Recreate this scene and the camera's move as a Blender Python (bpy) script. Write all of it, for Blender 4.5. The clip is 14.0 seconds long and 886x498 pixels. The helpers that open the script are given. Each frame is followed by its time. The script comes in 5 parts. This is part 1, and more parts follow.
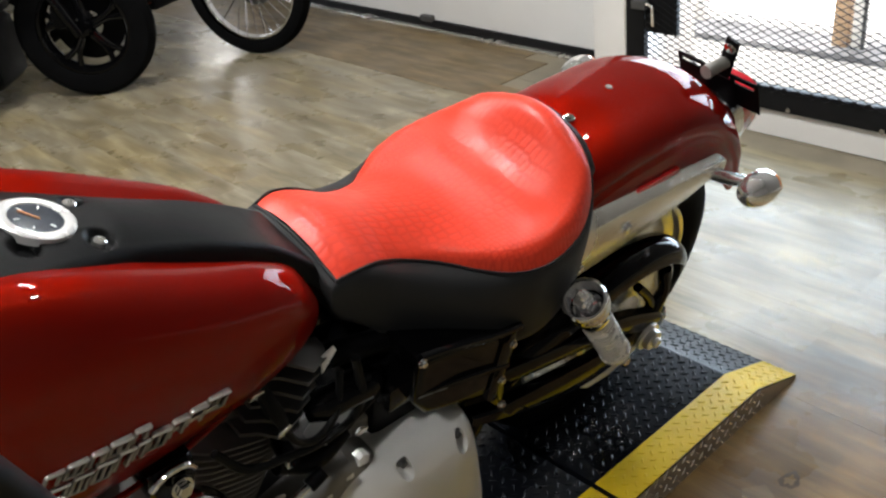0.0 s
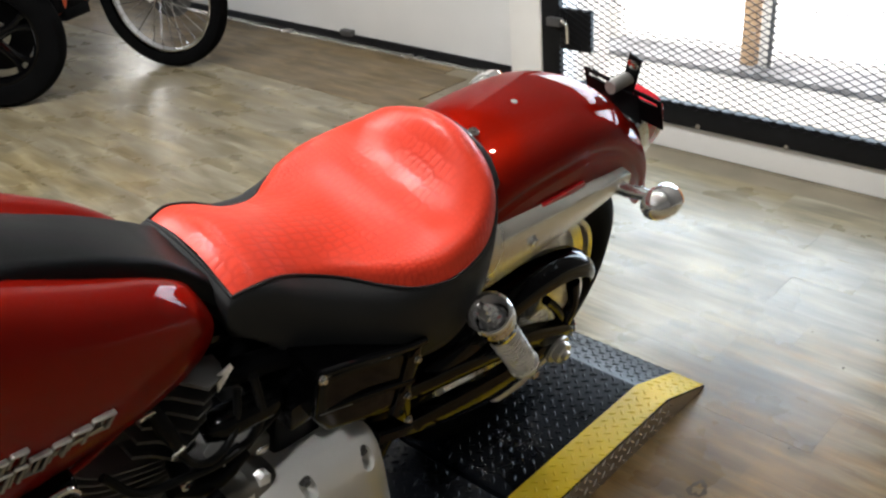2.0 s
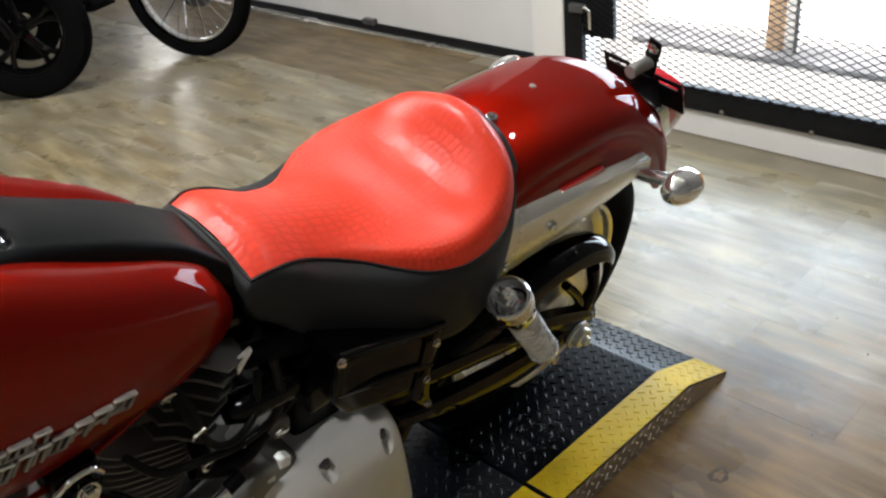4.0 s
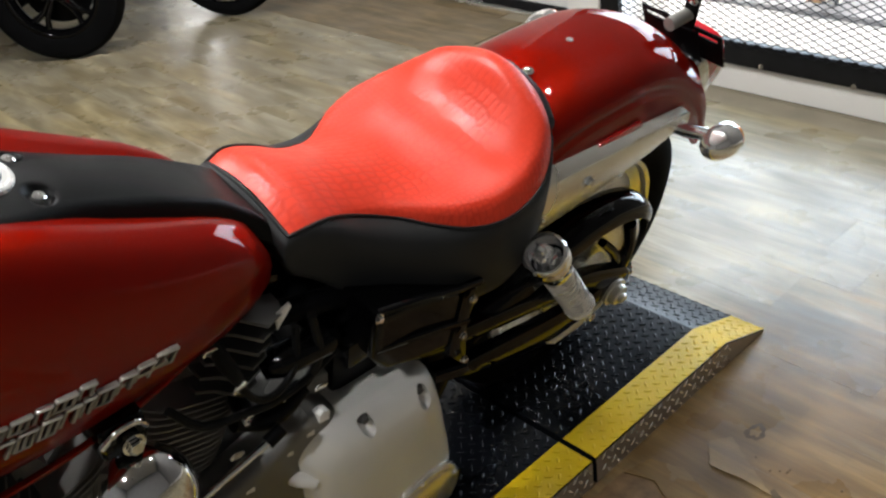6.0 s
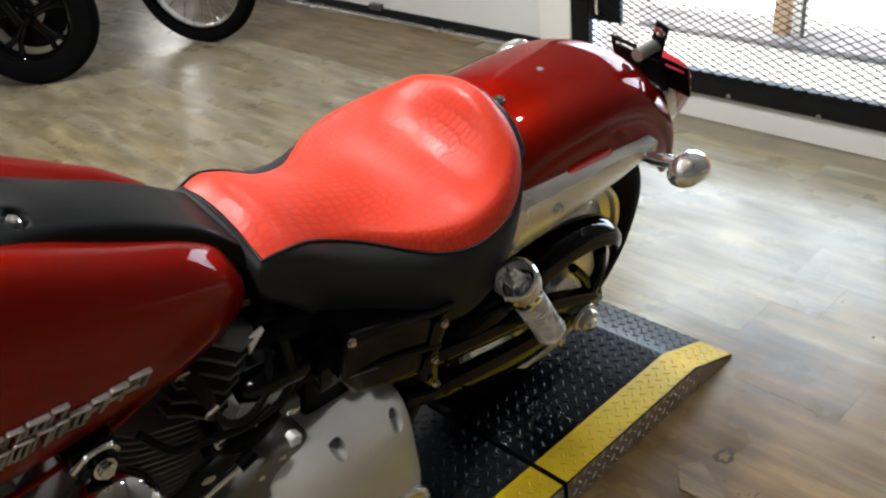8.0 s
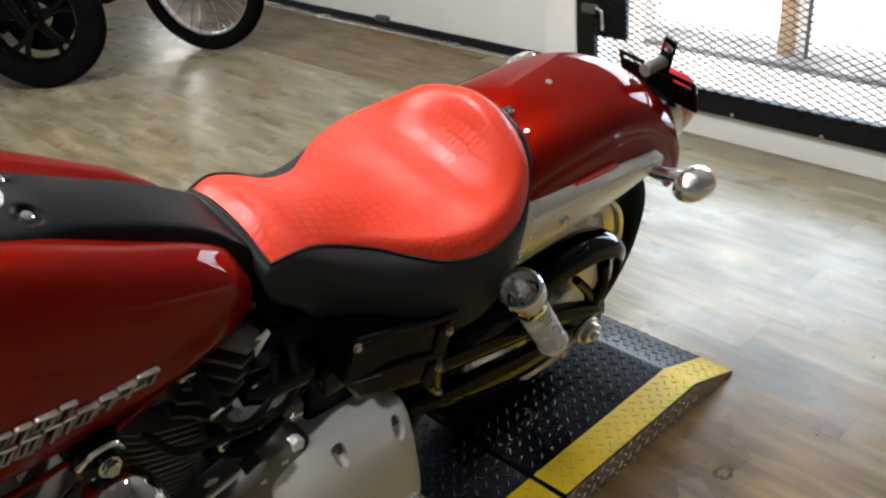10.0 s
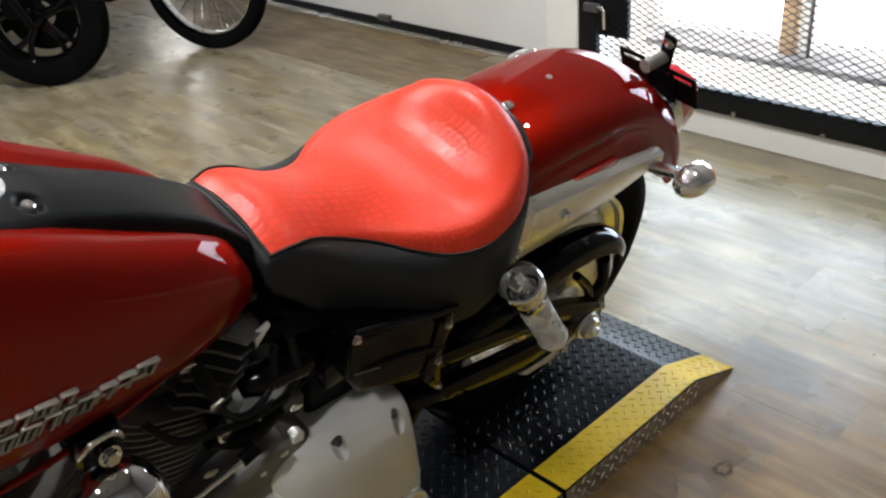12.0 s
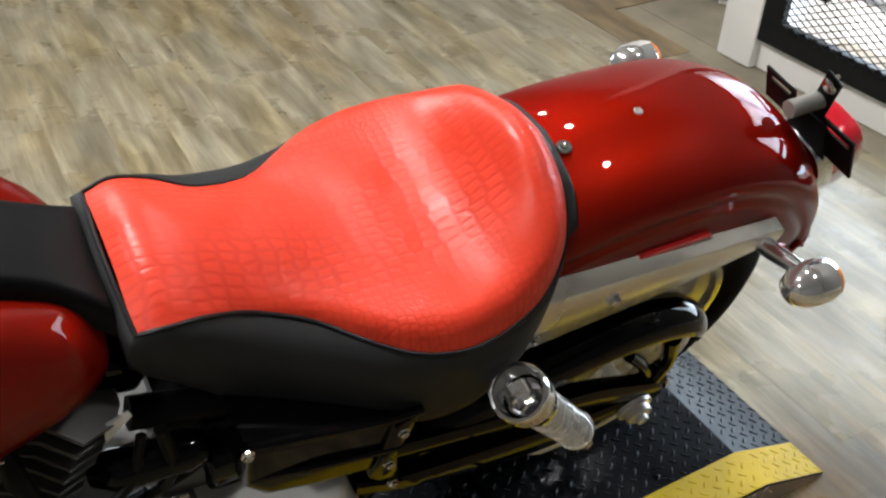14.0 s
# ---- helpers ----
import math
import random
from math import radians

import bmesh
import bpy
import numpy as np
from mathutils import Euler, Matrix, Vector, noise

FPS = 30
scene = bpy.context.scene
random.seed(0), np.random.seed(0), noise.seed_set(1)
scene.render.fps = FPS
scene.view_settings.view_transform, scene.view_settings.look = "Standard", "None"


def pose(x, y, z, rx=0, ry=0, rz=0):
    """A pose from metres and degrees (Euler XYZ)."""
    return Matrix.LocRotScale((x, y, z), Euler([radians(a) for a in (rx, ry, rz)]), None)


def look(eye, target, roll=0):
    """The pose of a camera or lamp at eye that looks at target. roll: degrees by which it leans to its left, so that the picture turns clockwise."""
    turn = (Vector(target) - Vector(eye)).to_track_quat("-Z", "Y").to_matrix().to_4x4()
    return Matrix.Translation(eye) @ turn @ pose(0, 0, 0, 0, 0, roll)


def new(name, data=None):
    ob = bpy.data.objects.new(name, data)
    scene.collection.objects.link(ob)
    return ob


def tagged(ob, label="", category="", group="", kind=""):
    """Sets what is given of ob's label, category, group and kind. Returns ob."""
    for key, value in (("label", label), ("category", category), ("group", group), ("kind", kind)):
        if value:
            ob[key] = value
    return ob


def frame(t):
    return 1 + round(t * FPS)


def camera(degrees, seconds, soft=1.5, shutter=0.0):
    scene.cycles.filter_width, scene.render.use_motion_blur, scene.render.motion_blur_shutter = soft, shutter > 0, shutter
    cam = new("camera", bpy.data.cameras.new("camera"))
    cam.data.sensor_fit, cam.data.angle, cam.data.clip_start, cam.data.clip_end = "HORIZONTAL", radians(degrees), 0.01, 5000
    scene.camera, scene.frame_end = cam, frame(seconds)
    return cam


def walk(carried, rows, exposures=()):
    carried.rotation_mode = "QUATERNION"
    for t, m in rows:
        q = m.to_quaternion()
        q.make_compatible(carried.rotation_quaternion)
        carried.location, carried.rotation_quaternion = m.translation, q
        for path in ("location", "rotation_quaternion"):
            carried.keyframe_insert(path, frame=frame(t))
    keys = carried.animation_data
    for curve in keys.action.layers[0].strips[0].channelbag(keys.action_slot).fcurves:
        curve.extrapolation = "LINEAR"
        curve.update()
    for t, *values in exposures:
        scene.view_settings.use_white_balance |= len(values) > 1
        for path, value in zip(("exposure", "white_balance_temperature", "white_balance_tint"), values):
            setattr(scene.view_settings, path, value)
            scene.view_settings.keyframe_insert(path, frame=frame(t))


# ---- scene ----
cam = camera(51.56, 14.0, soft=2.4)
PATH = [
    (0, (-1.0988, -1.0732, 1.2646), (0.0001, 0.2863, 0.2929), -7.20),
    (0.5, (-1.0795, -1.0814, 1.2538), (0.0734, 0.2289, 0.2771), -6.76),
    (1, (-1.0779, -1.0789, 1.2552), (0.1000, 0.2235, 0.2981), -6.40),
    (1.5, (-1.0746, -1.0871, 1.2533), (0.0953, 0.2114, 0.2811), -5.52),
    (2, (-1.0716, -1.0897, 1.2561), (0.1518, 0.1699, 0.2987), -5.07),
    (2.5, (-1.0748, -1.0972, 1.2567), (0.1019, 0.1977, 0.2878), -5.22),
    (2.7, (-1.0717, -1.0981, 1.2551), (0.0987, 0.1955, 0.2769), -5.59),
    (4.8, (-1.0698, -1.1058, 1.2477), (0.1074, 0.1888, 0.2790), -6.25),
    (5, (-1.0682, -1.1083, 1.2370), (0.0685, 0.1679, 0.1980), -5.78),
    (5.1, (-1.070, -1.101, 1.225), (0.056, 0.150, 0.144), -5.8),
    (5.2, (-1.074, -1.103, 1.216), (0.054, 0.135, 0.123), -5.9),
    (5.3, (-1.077, -1.096, 1.228), (0.009, 0.168, 0.122), -5.9),
    (5.5, (-1.0774, -1.0919, 1.2314), (0.0022, 0.2087, 0.1623), -6.61),
    (6, (-1.0753, -1.0954, 1.2461), (0.0162, 0.2186, 0.2058), -7.59),
    (6.5, (-1.0756, -1.0978, 1.2503), (0.0503, 0.2133, 0.2436), -8.01),
    (7, (-1.0785, -1.1010, 1.2502), (0.0708, 0.1857, 0.2384), -6.22),
    (7.5, (-1.0795, -1.1010, 1.2493), (0.0714, 0.1861, 0.2401), -6.13),
    (8, (-1.0827, -1.1082, 1.2519), (0.0733, 0.1844, 0.2555), -6.42),
    (10.5, (-1.0971, -1.1056, 1.2484), (0.0786, 0.1916, 0.2813), -4.65),
    (11, (-1.0938, -1.1099, 1.2506), (0.0836, 0.1871, 0.2855), -4.46),
    (11.5, (-1.0962, -1.1092, 1.2493), (0.0685, 0.2016, 0.2874), -4.65),
    (12, (-1.0999, -1.1138, 1.2420), (0.0679, 0.1895, 0.2735), -4.95),
    (12.3, (-1.107, -1.130, 1.248), (0.052, 0.211, 0.321), -7.9),
    (12.5, (-1.1082, -1.1200, 1.2559), (0.0836, 0.2175, 0.3667), -8.35),
    (12.6, (-1.1055, -1.1420, 1.2596), (0.1126, 0.1944, 0.4049), -6.99),
    (12.8, (-1.100, -1.143, 1.242), (0.042, 0.215, 0.319), -7.7),
    (13, (-1.0491, -1.1280, 1.2374), (0.0013, 0.2744, 0.2729), -8.41),
    (13.2, (-0.969, -1.107, 1.234), (0.026, 0.325, 0.256), -5.9),
    (13.4, (-0.884, -1.060, 1.259), (0.045, 0.406, 0.266), -1.4),
    (13.5, (-0.8414, -1.0504, 1.2815), (0.0289, 0.3884, 0.1988), -0.52),
    (13.7, (-0.795, -1.007, 1.278), (0.088, 0.407, 0.173), 1.9),
    (14, (-0.7053, -0.9100, 1.2553), (0.1050, 0.4764, 0.0631), 1.60),
]
walk(cam, [(t, look(eye, target, roll)) for t, eye, target, roll in PATH], [(0.0, 0.0), (14.0, 0.0)])

# ---------------------------------------------------------------- world and light
world = bpy.data.worlds.new("sky")
scene.world = world
world.use_nodes = True
wn = world.node_tree
sky = wn.nodes.new("ShaderNodeTexSky")
sky.sky_type = 'NISHITA'
sky.sun_disc = False
sky.sun_elevation = radians(56)
sky.sun_rotation = radians(0)
wn.links.new(sky.outputs[0], wn.nodes["Background"].inputs[0])
wn.nodes["Background"].inputs[1].default_value = 0.12


def area_lamp(name, m, sx, sy, power, colour=(1, 1, 1)):
    d = bpy.data.lights.new(name, 'AREA')
    d.shape, d.size, d.size_y, d.energy, d.color = 'RECTANGLE', sx, sy, power, colour
    ob = new(name, d)
    ob.matrix_world = m
    return ob


# daylight through the mesh gate and through the glazed shop front at the far end
area_lamp("gate_daylight", look((1.70, 0.22, 0.66), (0.0, 0.22, 0.60)), 1.25, 0.95, 31, (0.50, 0.745, 1.0))
area_lamp("front_daylight", look((-1.6, 6.9, 1.3), (-1.0, 0, 0.6)), 1.2, 2.0, 25, (0.48, 0.71, 1.0))
area_lamp("side_door_daylight", look((1.78, 4.75, 0.66), (0.0, 4.75, 0.6)), 0.75, 0.55, 0.4, (0.60, 0.80, 1.0))
# ceiling spots; the last is an unseen fill added for the bike's near side
SPOTS = [(0.88, -0.95, 14), (0.73, 0.41, 13), (0.73, 1.18, 12), (-0.9, 0.25, 52), (-0.9, 1.9, 64), (0.2, 2.9, 10), (-2.4, 3.4, 14), (-2.5, -1.35, 44)]
for sx, sy, watts in SPOTS:
    d = bpy.data.lights.new("ceiling_spot", 'AREA')
    d.shape, d.size, d.energy, d.color = 'DISK', 0.11, watts, (0.985, 0.985, 0.975)
    new("ceiling_spot", d).matrix_world = look((sx, sy, 2.74), (sx, sy, 0))
sun = bpy.data.lights.new("sun", 'SUN')
sun.energy, sun.angle, sun.color = 4.0, radians(2), (1.0, 0.97, 0.92)
new("sun", sun).matrix_world = look((3, 6, 9), (3, 0, 0))


# ---------------------------------------------------------------- mesh tools
def spline(pts, n):
    """n points along a smooth curve through pts (tuples of any length), evenly by parameter."""
    P = [np.array(p, float) for p in pts]
    out = []
    m = len(P) - 1
    for i in range(n):
        u = i / (n - 1) * m
        k = min(int(u), m - 1)
        f = u - k
        p0 = P[k - 1] if k > 0 else 2 * P[0] - P[1]
        p1, p2 = P[k], P[k + 1]
        p3 = P[k + 2] if k + 2 <= m else 2 * P[m] - P[m - 1]
        out.append(0.5 * (2 * p1 + (p2 - p0) * f + (2 * p0 - 5 * p1 + 4 * p2 - p3) * f * f + (3 * p1 - p0 - 3 * p2 + p3) * f ** 3))
    return out


def table(rows, x):
    """Smooth look-up in a table of (x, value): monotone between rows."""
    xs = [r[0] for r in rows]
    x = min(max(x, xs[0]), xs[-1])
    k = max(0, min(len(xs) - 2, sum(1 for v in xs if v <= x) - 1))
    d = [(rows[i + 1][1] - rows[i][1]) / (xs[i + 1] - xs[i]) for i in range(len(xs) - 1)]
    def slope(i):
        if i == 0:
            return d[0]
        if i == len(xs) - 1:
            return d[-1]
        return 0.0 if d[i - 1] * d[i] <= 0 else 2 * d[i - 1] * d[i] / (d[i - 1] + d[i])
    h = xs[k + 1] - xs[k]
    f = (x - xs[k]) / h
    a, b, m0, m1 = rows[k][1], rows[k + 1][1], slope(k) * h, slope(k + 1) * h
    return a * (2 * f ** 3 - 3 * f * f + 1) + m0 * (f ** 3 - 2 * f * f + f) + b * (3 * f * f - 2 * f ** 3) + m1 * (f ** 3 - f * f)


def grid_mesh(rows, close_u=False, close_v=False, cap=False):
    """A bmesh skin over rows of points."""
    bm = bmesh.new()
    vs = [[bm.verts.new(Vector(p)) for p in r] for r in rows]
    nu, nv = len(vs), len(vs[0])
    for i in range(nu if close_u else nu - 1):
        for j in range(nv if close_v else nv - 1):
            q = (vs[i][j], vs[(i + 1) % nu][j], vs[(i + 1) % nu][(j + 1) % nv], vs[i][(j + 1) % nv])
            try:
                bm.faces.new(q)
            except ValueError:
                pass
    if cap:
        for r in (vs[0], vs[-1][::-1]):
            try:
                bm.faces.new(r)
            except ValueError:
                pass
    bmesh.ops.remove_doubles(bm, verts=bm.verts, dist=1e-6)
    bmesh.ops.recalc_face_normals(bm, faces=bm.faces)
    return bm


def tube(pts, r, seg=10, cap=True, n=0, squash=1.0):
    """A round bar along pts; r is one radius or one for each point."""
    if n:
        if not isinstance(r, (int, float)):
            both = spline([tuple(p) + (q,) for p, q in zip(pts, r)], n)
            pts, r = [b[:3] for b in both], [b[3] for b in both]
        else:
            pts = spline(pts, n)
    pts = [Vector(p) for p in pts]
    rs = [r] * len(pts) if isinstance(r, (int, float)) else r
    rows, side = [], None
    for i, p in enumerate(pts):
        t = (pts[min(i + 1, len(pts) - 1)] - pts[max(i - 1, 0)]).normalized()
        if side is None:
            side = t.cross(Vector((0, 0, 1)))
            if side.length < 0.05:
                side = t.cross(Vector((0, 1, 0)))
        side = (side - t * side.dot(t)).normalized()
        up = side.cross(t)
        rows.append([p + (side * math.cos(a) + up * math.sin(a) * squash) * rs[i] for a in (2 * math.pi * k / seg for k in range(seg))])
    return grid_mesh(rows, close_v=True, cap=cap)


def lathe(profile, seg=40, m=None, closed=False):
    """profile: (radius, height) pairs turned about z; m places it."""
    rows = []
    for k in range(seg):
        a = 2 * math.pi * k / seg
        rows.append([(r * math.cos(a), r * math.sin(a), z) for r, z in profile])
    bm = grid_mesh(rows, close_u=True, close_v=closed)
    if m is not None:
        bm.transform(m)
    return bm


def box(sx, sy, sz, m=None, bevel=0.0, seg=2):
    bm = bmesh.new()
    bmesh.ops.create_cube(bm, size=1.0)
    bm.transform(Matrix.Diagonal((sx, sy, sz, 1)))
    if bevel:
        bmesh.ops.bevel(bm, geom=list(bm.edges), offset=bevel, segments=seg, profile=0.6, affect='EDGES')
    if m is not None:
        bm.transform(m)
    return bm


def span(x0, x1, y0, y1, z0, z1, bevel=0.0, seg=2):
    """A box between two corners."""
    return box(x1 - x0, y1 - y0, z1 - z0, Matrix.Translation(((x0 + x1) / 2, (y0 + y1) / 2, (z0 + z1) / 2)), bevel, seg)


def prism(outline, depth, m=None, bevel=0.0, seg=2):
    """A plate with the outline in x, y and thickness depth along z (from 0 down to -depth)."""
    bm = bmesh.new()
    a = [bm.verts.new((x, y, 0)) for x, y in outline]
    f = bm.faces.new(a)
    r = bmesh.ops.extrude_face_region(bm, geom=[f])
    for v in r["geom"]:
        if isinstance(v, bmesh.types.BMVert):
            v.co.z -= depth
    bmesh.ops.recalc_face_normals(bm, faces=bm.faces)
    if bevel:
        edges = [e for e in bm.edges if abs(e.verts[0].co.z - e.verts[1].co.z) < 1e-6]
        bmesh.ops.bevel(bm, geom=edges, offset=bevel, segments=seg, profile=0.6, affect='EDGES')
    if m is not None:
        bm.transform(m)
    return bm


def join(*bms):
    """Several bmeshes of one part as one."""
    out = bms[0]
    for b in bms[1:]:
        tmp = bpy.data.meshes.new("tmp")
        b.to_mesh(tmp)
        b.free()
        out.from_mesh(tmp)
        bpy.data.meshes.remove(tmp)
    return out


def part(name, bm, material, parent=None, label="", smooth=35):
    me = bpy.data.meshes.new(name)
    bm.to_mesh(me)
    bm.free()
    ob = new(name, me)
    me.materials.append(material)
    if smooth:
        me.shade_smooth()
        me.set_sharp_from_angle(angle=radians(smooth))
    if parent is not None:
        ob.parent = parent
    if label:
        ob["label"] = label
    return ob


def thing(name, label, category, group="", kind="", m=None):
    ob = tagged(new(name), label, category, group, kind)
    if m is not None:
        ob.matrix_world = m
    return ob


def axis_to(p, way):
    """A pose at p whose z axis points along way."""
    return Matrix.Translation(Vector(p)) @ Vector(way).to_track_quat('Z', 'Y').to_matrix().to_4x4()


def bolt(p, way, r=0.008, h=0.007, hexa=True):
    """A bolt head with a washer."""
    w = lathe([(0, 0), (r * 1.35, 0), (r * 1.35, h * 0.25), (r, h * 0.25)], 16)
    b = lathe([(r, h * 0.2), (r, h * 0.85), (r * 0.8, h), (0, h)], 6 if hexa else 16)
    bm = join(w, b)
    bm.transform(axis_to(p, way))
    return bm


# ---------------------------------------------------------------- materials
def material(name, colour, rough=0.5, metal=0.0, coat=0.0, noise_scale=0.0, noise_amount=0.0, bump=0.0, bump_scale=200.0, spec=0.5, rough_var=0.0, coat_rough=0.03, coords="Object"):
    """A surface with colour and roughness that vary at a large scale, and a fine relief."""
    mt = bpy.data.materials.new(name)
    mt.use_nodes = True
    nt = mt.node_tree
    b = nt.nodes["Principled BSDF"]
    b.inputs["Base Color"].default_value = (*colour, 1)
    b.inputs["Roughness"].default_value = rough
    b.inputs["Metallic"].default_value = metal
    b.inputs["Coat Weight"].default_value = coat
    b.inputs["Coat Roughness"].default_value = coat_rough
    b.inputs["Specular IOR Level"].default_value = spec
    tc = nt.nodes.new("ShaderNodeTexCoord")
    if noise_amount or rough_var:
        n = nt.nodes.new("ShaderNodeTexNoise")
        n.inputs["Scale"].default_value = noise_scale
        n.inputs["Detail"].default_value = 6
        nt.links.new(tc.outputs[coords], n.inputs["Vector"])
        if noise_amount:
            r = nt.nodes.new("ShaderNodeMapRange")
            r.inputs["From Min"].default_value, r.inputs["From Max"].default_value = 0.3, 0.7
            r.inputs["To Min"].default_value, r.inputs["To Max"].default_value = 1 - noise_amount, 1 + noise_amount
            nt.links.new(n.outputs["Fac"], r.inputs["Value"])
            h = nt.nodes.new("ShaderNodeHueSaturation")
            h.inputs["Color"].default_value = (*colour, 1)
            nt.links.new(r.outputs[0], h.inputs["Value"])
            nt.links.new(h.outputs[0], b.inputs["Base Color"])
        if rough_var:
            r2 = nt.nodes.new("ShaderNodeMapRange")
            r2.inputs["From Min"].default_value, r2.inputs["From Max"].default_value = 0.3, 0.7
            r2.inputs["To Min"].default_value, r2.inputs["To Max"].default_value = max(0.02, rough - rough_var), rough + rough_var
            nt.links.new(n.outputs["Fac"], r2.inputs["Value"])
            nt.links.new(r2.outputs[0], b.inputs["Roughness"])
    if bump:
        n2 = nt.nodes.new("ShaderNodeTexNoise")
        n2.inputs["Scale"].default_value = bump_scale
        n2.inputs["Detail"].default_value = 4
        nt.links.new(tc.outputs[coords], n2.inputs["Vector"])
        bp = nt.nodes.new("ShaderNodeBump")
        bp.inputs["Strength"].default_value = bump
        bp.inputs["Distance"].default_value = 0.001
        nt.links.new(n2.outputs["Fac"], bp.inputs["Height"])
        nt.links.new(bp.outputs[0], b.inputs["Normal"])
    return mt


def emitter(name, colour, strength):
    mt = bpy.data.materials.new(name)
    mt.use_nodes = True
    b = mt.node_tree.nodes["Principled BSDF"]
    b.inputs["Base Color"].default_value = (*colour, 1)
    b.inputs["Emission Color"].default_value = (*colour, 1)
    b.inputs["Emission Strength"].default_value = strength
    return mt


RED_PAINT = material("red_metallic_paint", (0.220, 0.0066, 0.0022), 0.42, 0.60, 0.52, 3.0, 0.06, spec=0.0, coat_rough=0.004)

RED_PAINT.node_tree.nodes["Principled BSDF"].inputs["Specular Tint"].default_value = (0.30, 0.008, 0.003, 1)


def croc_leather():
    """Red hide with pressed scales: long squares along the middle, small round ones at the sides."""
    mt = material("red_croc_leather", (0.66, 0.034, 0.014), 0.40, spec=0.26)
    nt = mt.node_tree
    b = nt.nodes["Principled BSDF"]
    tc = nt.nodes.new("ShaderNodeTexCoord")
    wob = nt.nodes.new("ShaderNodeTexNoise")
    wob.inputs["Scale"].default_value = 9
    add = nt.nodes.new("ShaderNodeMixRGB")
    add.blend_type = 'LINEAR_LIGHT'
    add.inputs[0].default_value = 0.010
    nt.links.new(tc.outputs["Object"], wob.inputs["Vector"])
    nt.links.new(tc.outputs["Object"], add.inputs[1])
    nt.links.new(wob.outputs["Color"], add.inputs[2])
    edges = []
    for scale, seed, rnd in (((58, 92, 1), 0.0, 0.42), ((118, 126, 1), 3.0, 0.55)):
        mp = nt.nodes.new("ShaderNodeMapping")
        mp.inputs["Scale"].default_value = scale
        mp.inputs["Location"].default_value = (seed, seed, seed)
        nt.links.new(add.outputs[0], mp.inputs["Vector"])
        v = nt.nodes.new("ShaderNodeTexVoronoi")
        v.voronoi_dimensions = '2D'
        v.feature = 'DISTANCE_TO_EDGE'
        v.inputs["Scale"].default_value = 1.0
        v.inputs["Randomness"].default_value = rnd
        nt.links.new(mp.outputs[0], v.inputs["Vector"])
        r = nt.nodes.new("ShaderNodeMapRange")
        r.interpolation_type = 'SMOOTHSTEP'
        r.inputs["From Min"].default_value, r.inputs["From Max"].default_value = 0.0, 0.30
        nt.links.new(v.outputs["Distance"], r.inputs["Value"])
        edges.append(r)
    sep = nt.nodes.new("ShaderNodeSeparateXYZ")
    nt.links.new(tc.outputs["Object"], sep.inputs[0])
    ab = nt.nodes.new("ShaderNodeMath")
    ab.operation = 'ABSOLUTE'
    nt.links.new(sep.outputs["Y"], ab.inputs[0])
    side = nt.nodes.new("ShaderNodeMapRange")
    side.inputs["From Min"].default_value, side.inputs["From Max"].default_value = 0.068, 0.100
    nt.links.new(ab.outputs[0], side.inputs["Value"])
    mix = nt.nodes.new("ShaderNodeMix")
    nt.links.new(side.outputs[0], mix.inputs["Factor"])
    nt.links.new(edges[0].outputs[0], mix.inputs["A"])
    nt.links.new(edges[1].outputs[0], mix.inputs["B"])
    # the pressing is uneven: crisp here, nearly smooth there
    pat = nt.nodes.new("ShaderNodeTexNoise")
    pat.inputs["Scale"].default_value = 13
    pat.inputs["Detail"].default_value = 3
    nt.links.new(tc.outputs["Object"], pat.inputs["Vector"])
    pr = nt.nodes.new("ShaderNodeMapRange")
    pr.inputs["From Min"].default_value, pr.inputs["From Max"].default_value = 0.34, 0.60
    pr.inputs["To Min"].default_value, pr.inputs["To Max"].default_value = 0.22, 1.0
    nt.links.new(pat.outputs["Fac"], pr.inputs["Value"])
    inv = nt.nodes.new("ShaderNodeMath")
    inv.operation = 'SUBTRACT'
    inv.inputs[0].default_value = 1.0
    nt.links.new(mix.outputs[0], inv.inputs[1])
    dep = nt.nodes.new("ShaderNodeMath")
    dep.operation = 'MULTIPLY'
    nt.links.new(inv.outputs[0], dep.inputs[0])
    nt.links.new(pr.outputs[0], dep.inputs[1])
    neg = nt.nodes.new("ShaderNodeMath")
    neg.operation = 'MULTIPLY'
    neg.inputs[1].default_value = -1.0
    nt.links.new(dep.outputs[0], neg.inputs[0])
    bp = nt.nodes.new("ShaderNodeBump")
    bp.inputs["Strength"].default_value = 0.42
    bp.inputs["Distance"].default_value = 0.0009
    nt.links.new(neg.outputs[0], bp.inputs["Height"])
    fine = nt.nodes.new("ShaderNodeTexNoise")
    fine.inputs["Scale"].default_value = 420
    nt.links.new(tc.outputs["Object"], fine.inputs["Vector"])
    bp2 = nt.nodes.new("ShaderNodeBump")
    bp2.inputs["Strength"].default_value = 0.12
    bp2.inputs["Distance"].default_value = 0.0006
    nt.links.new(fine.outputs["Fac"], bp2.inputs["Height"])
    nt.links.new(bp.outputs[0], bp2.inputs["Normal"])
    nt.links.new(bp2.outputs[0], b.inputs["Normal"])
    # colour is a little darker in the grooves and cloudy over the hide
    col = nt.nodes.new("ShaderNodeMix")
    col.data_type = 'RGBA'
    col.inputs["A"].default_value = (0.66, 0.047, 0.021, 1)
    col.inputs["B"].default_value = (0.42, 0.014, 0.006, 1)
    k = nt.nodes.new("ShaderNodeMath")
    k.operation = 'MULTIPLY'
    k.inputs[1].default_value = 0.40
    nt.links.new(dep.outputs[0], k.inputs[0])
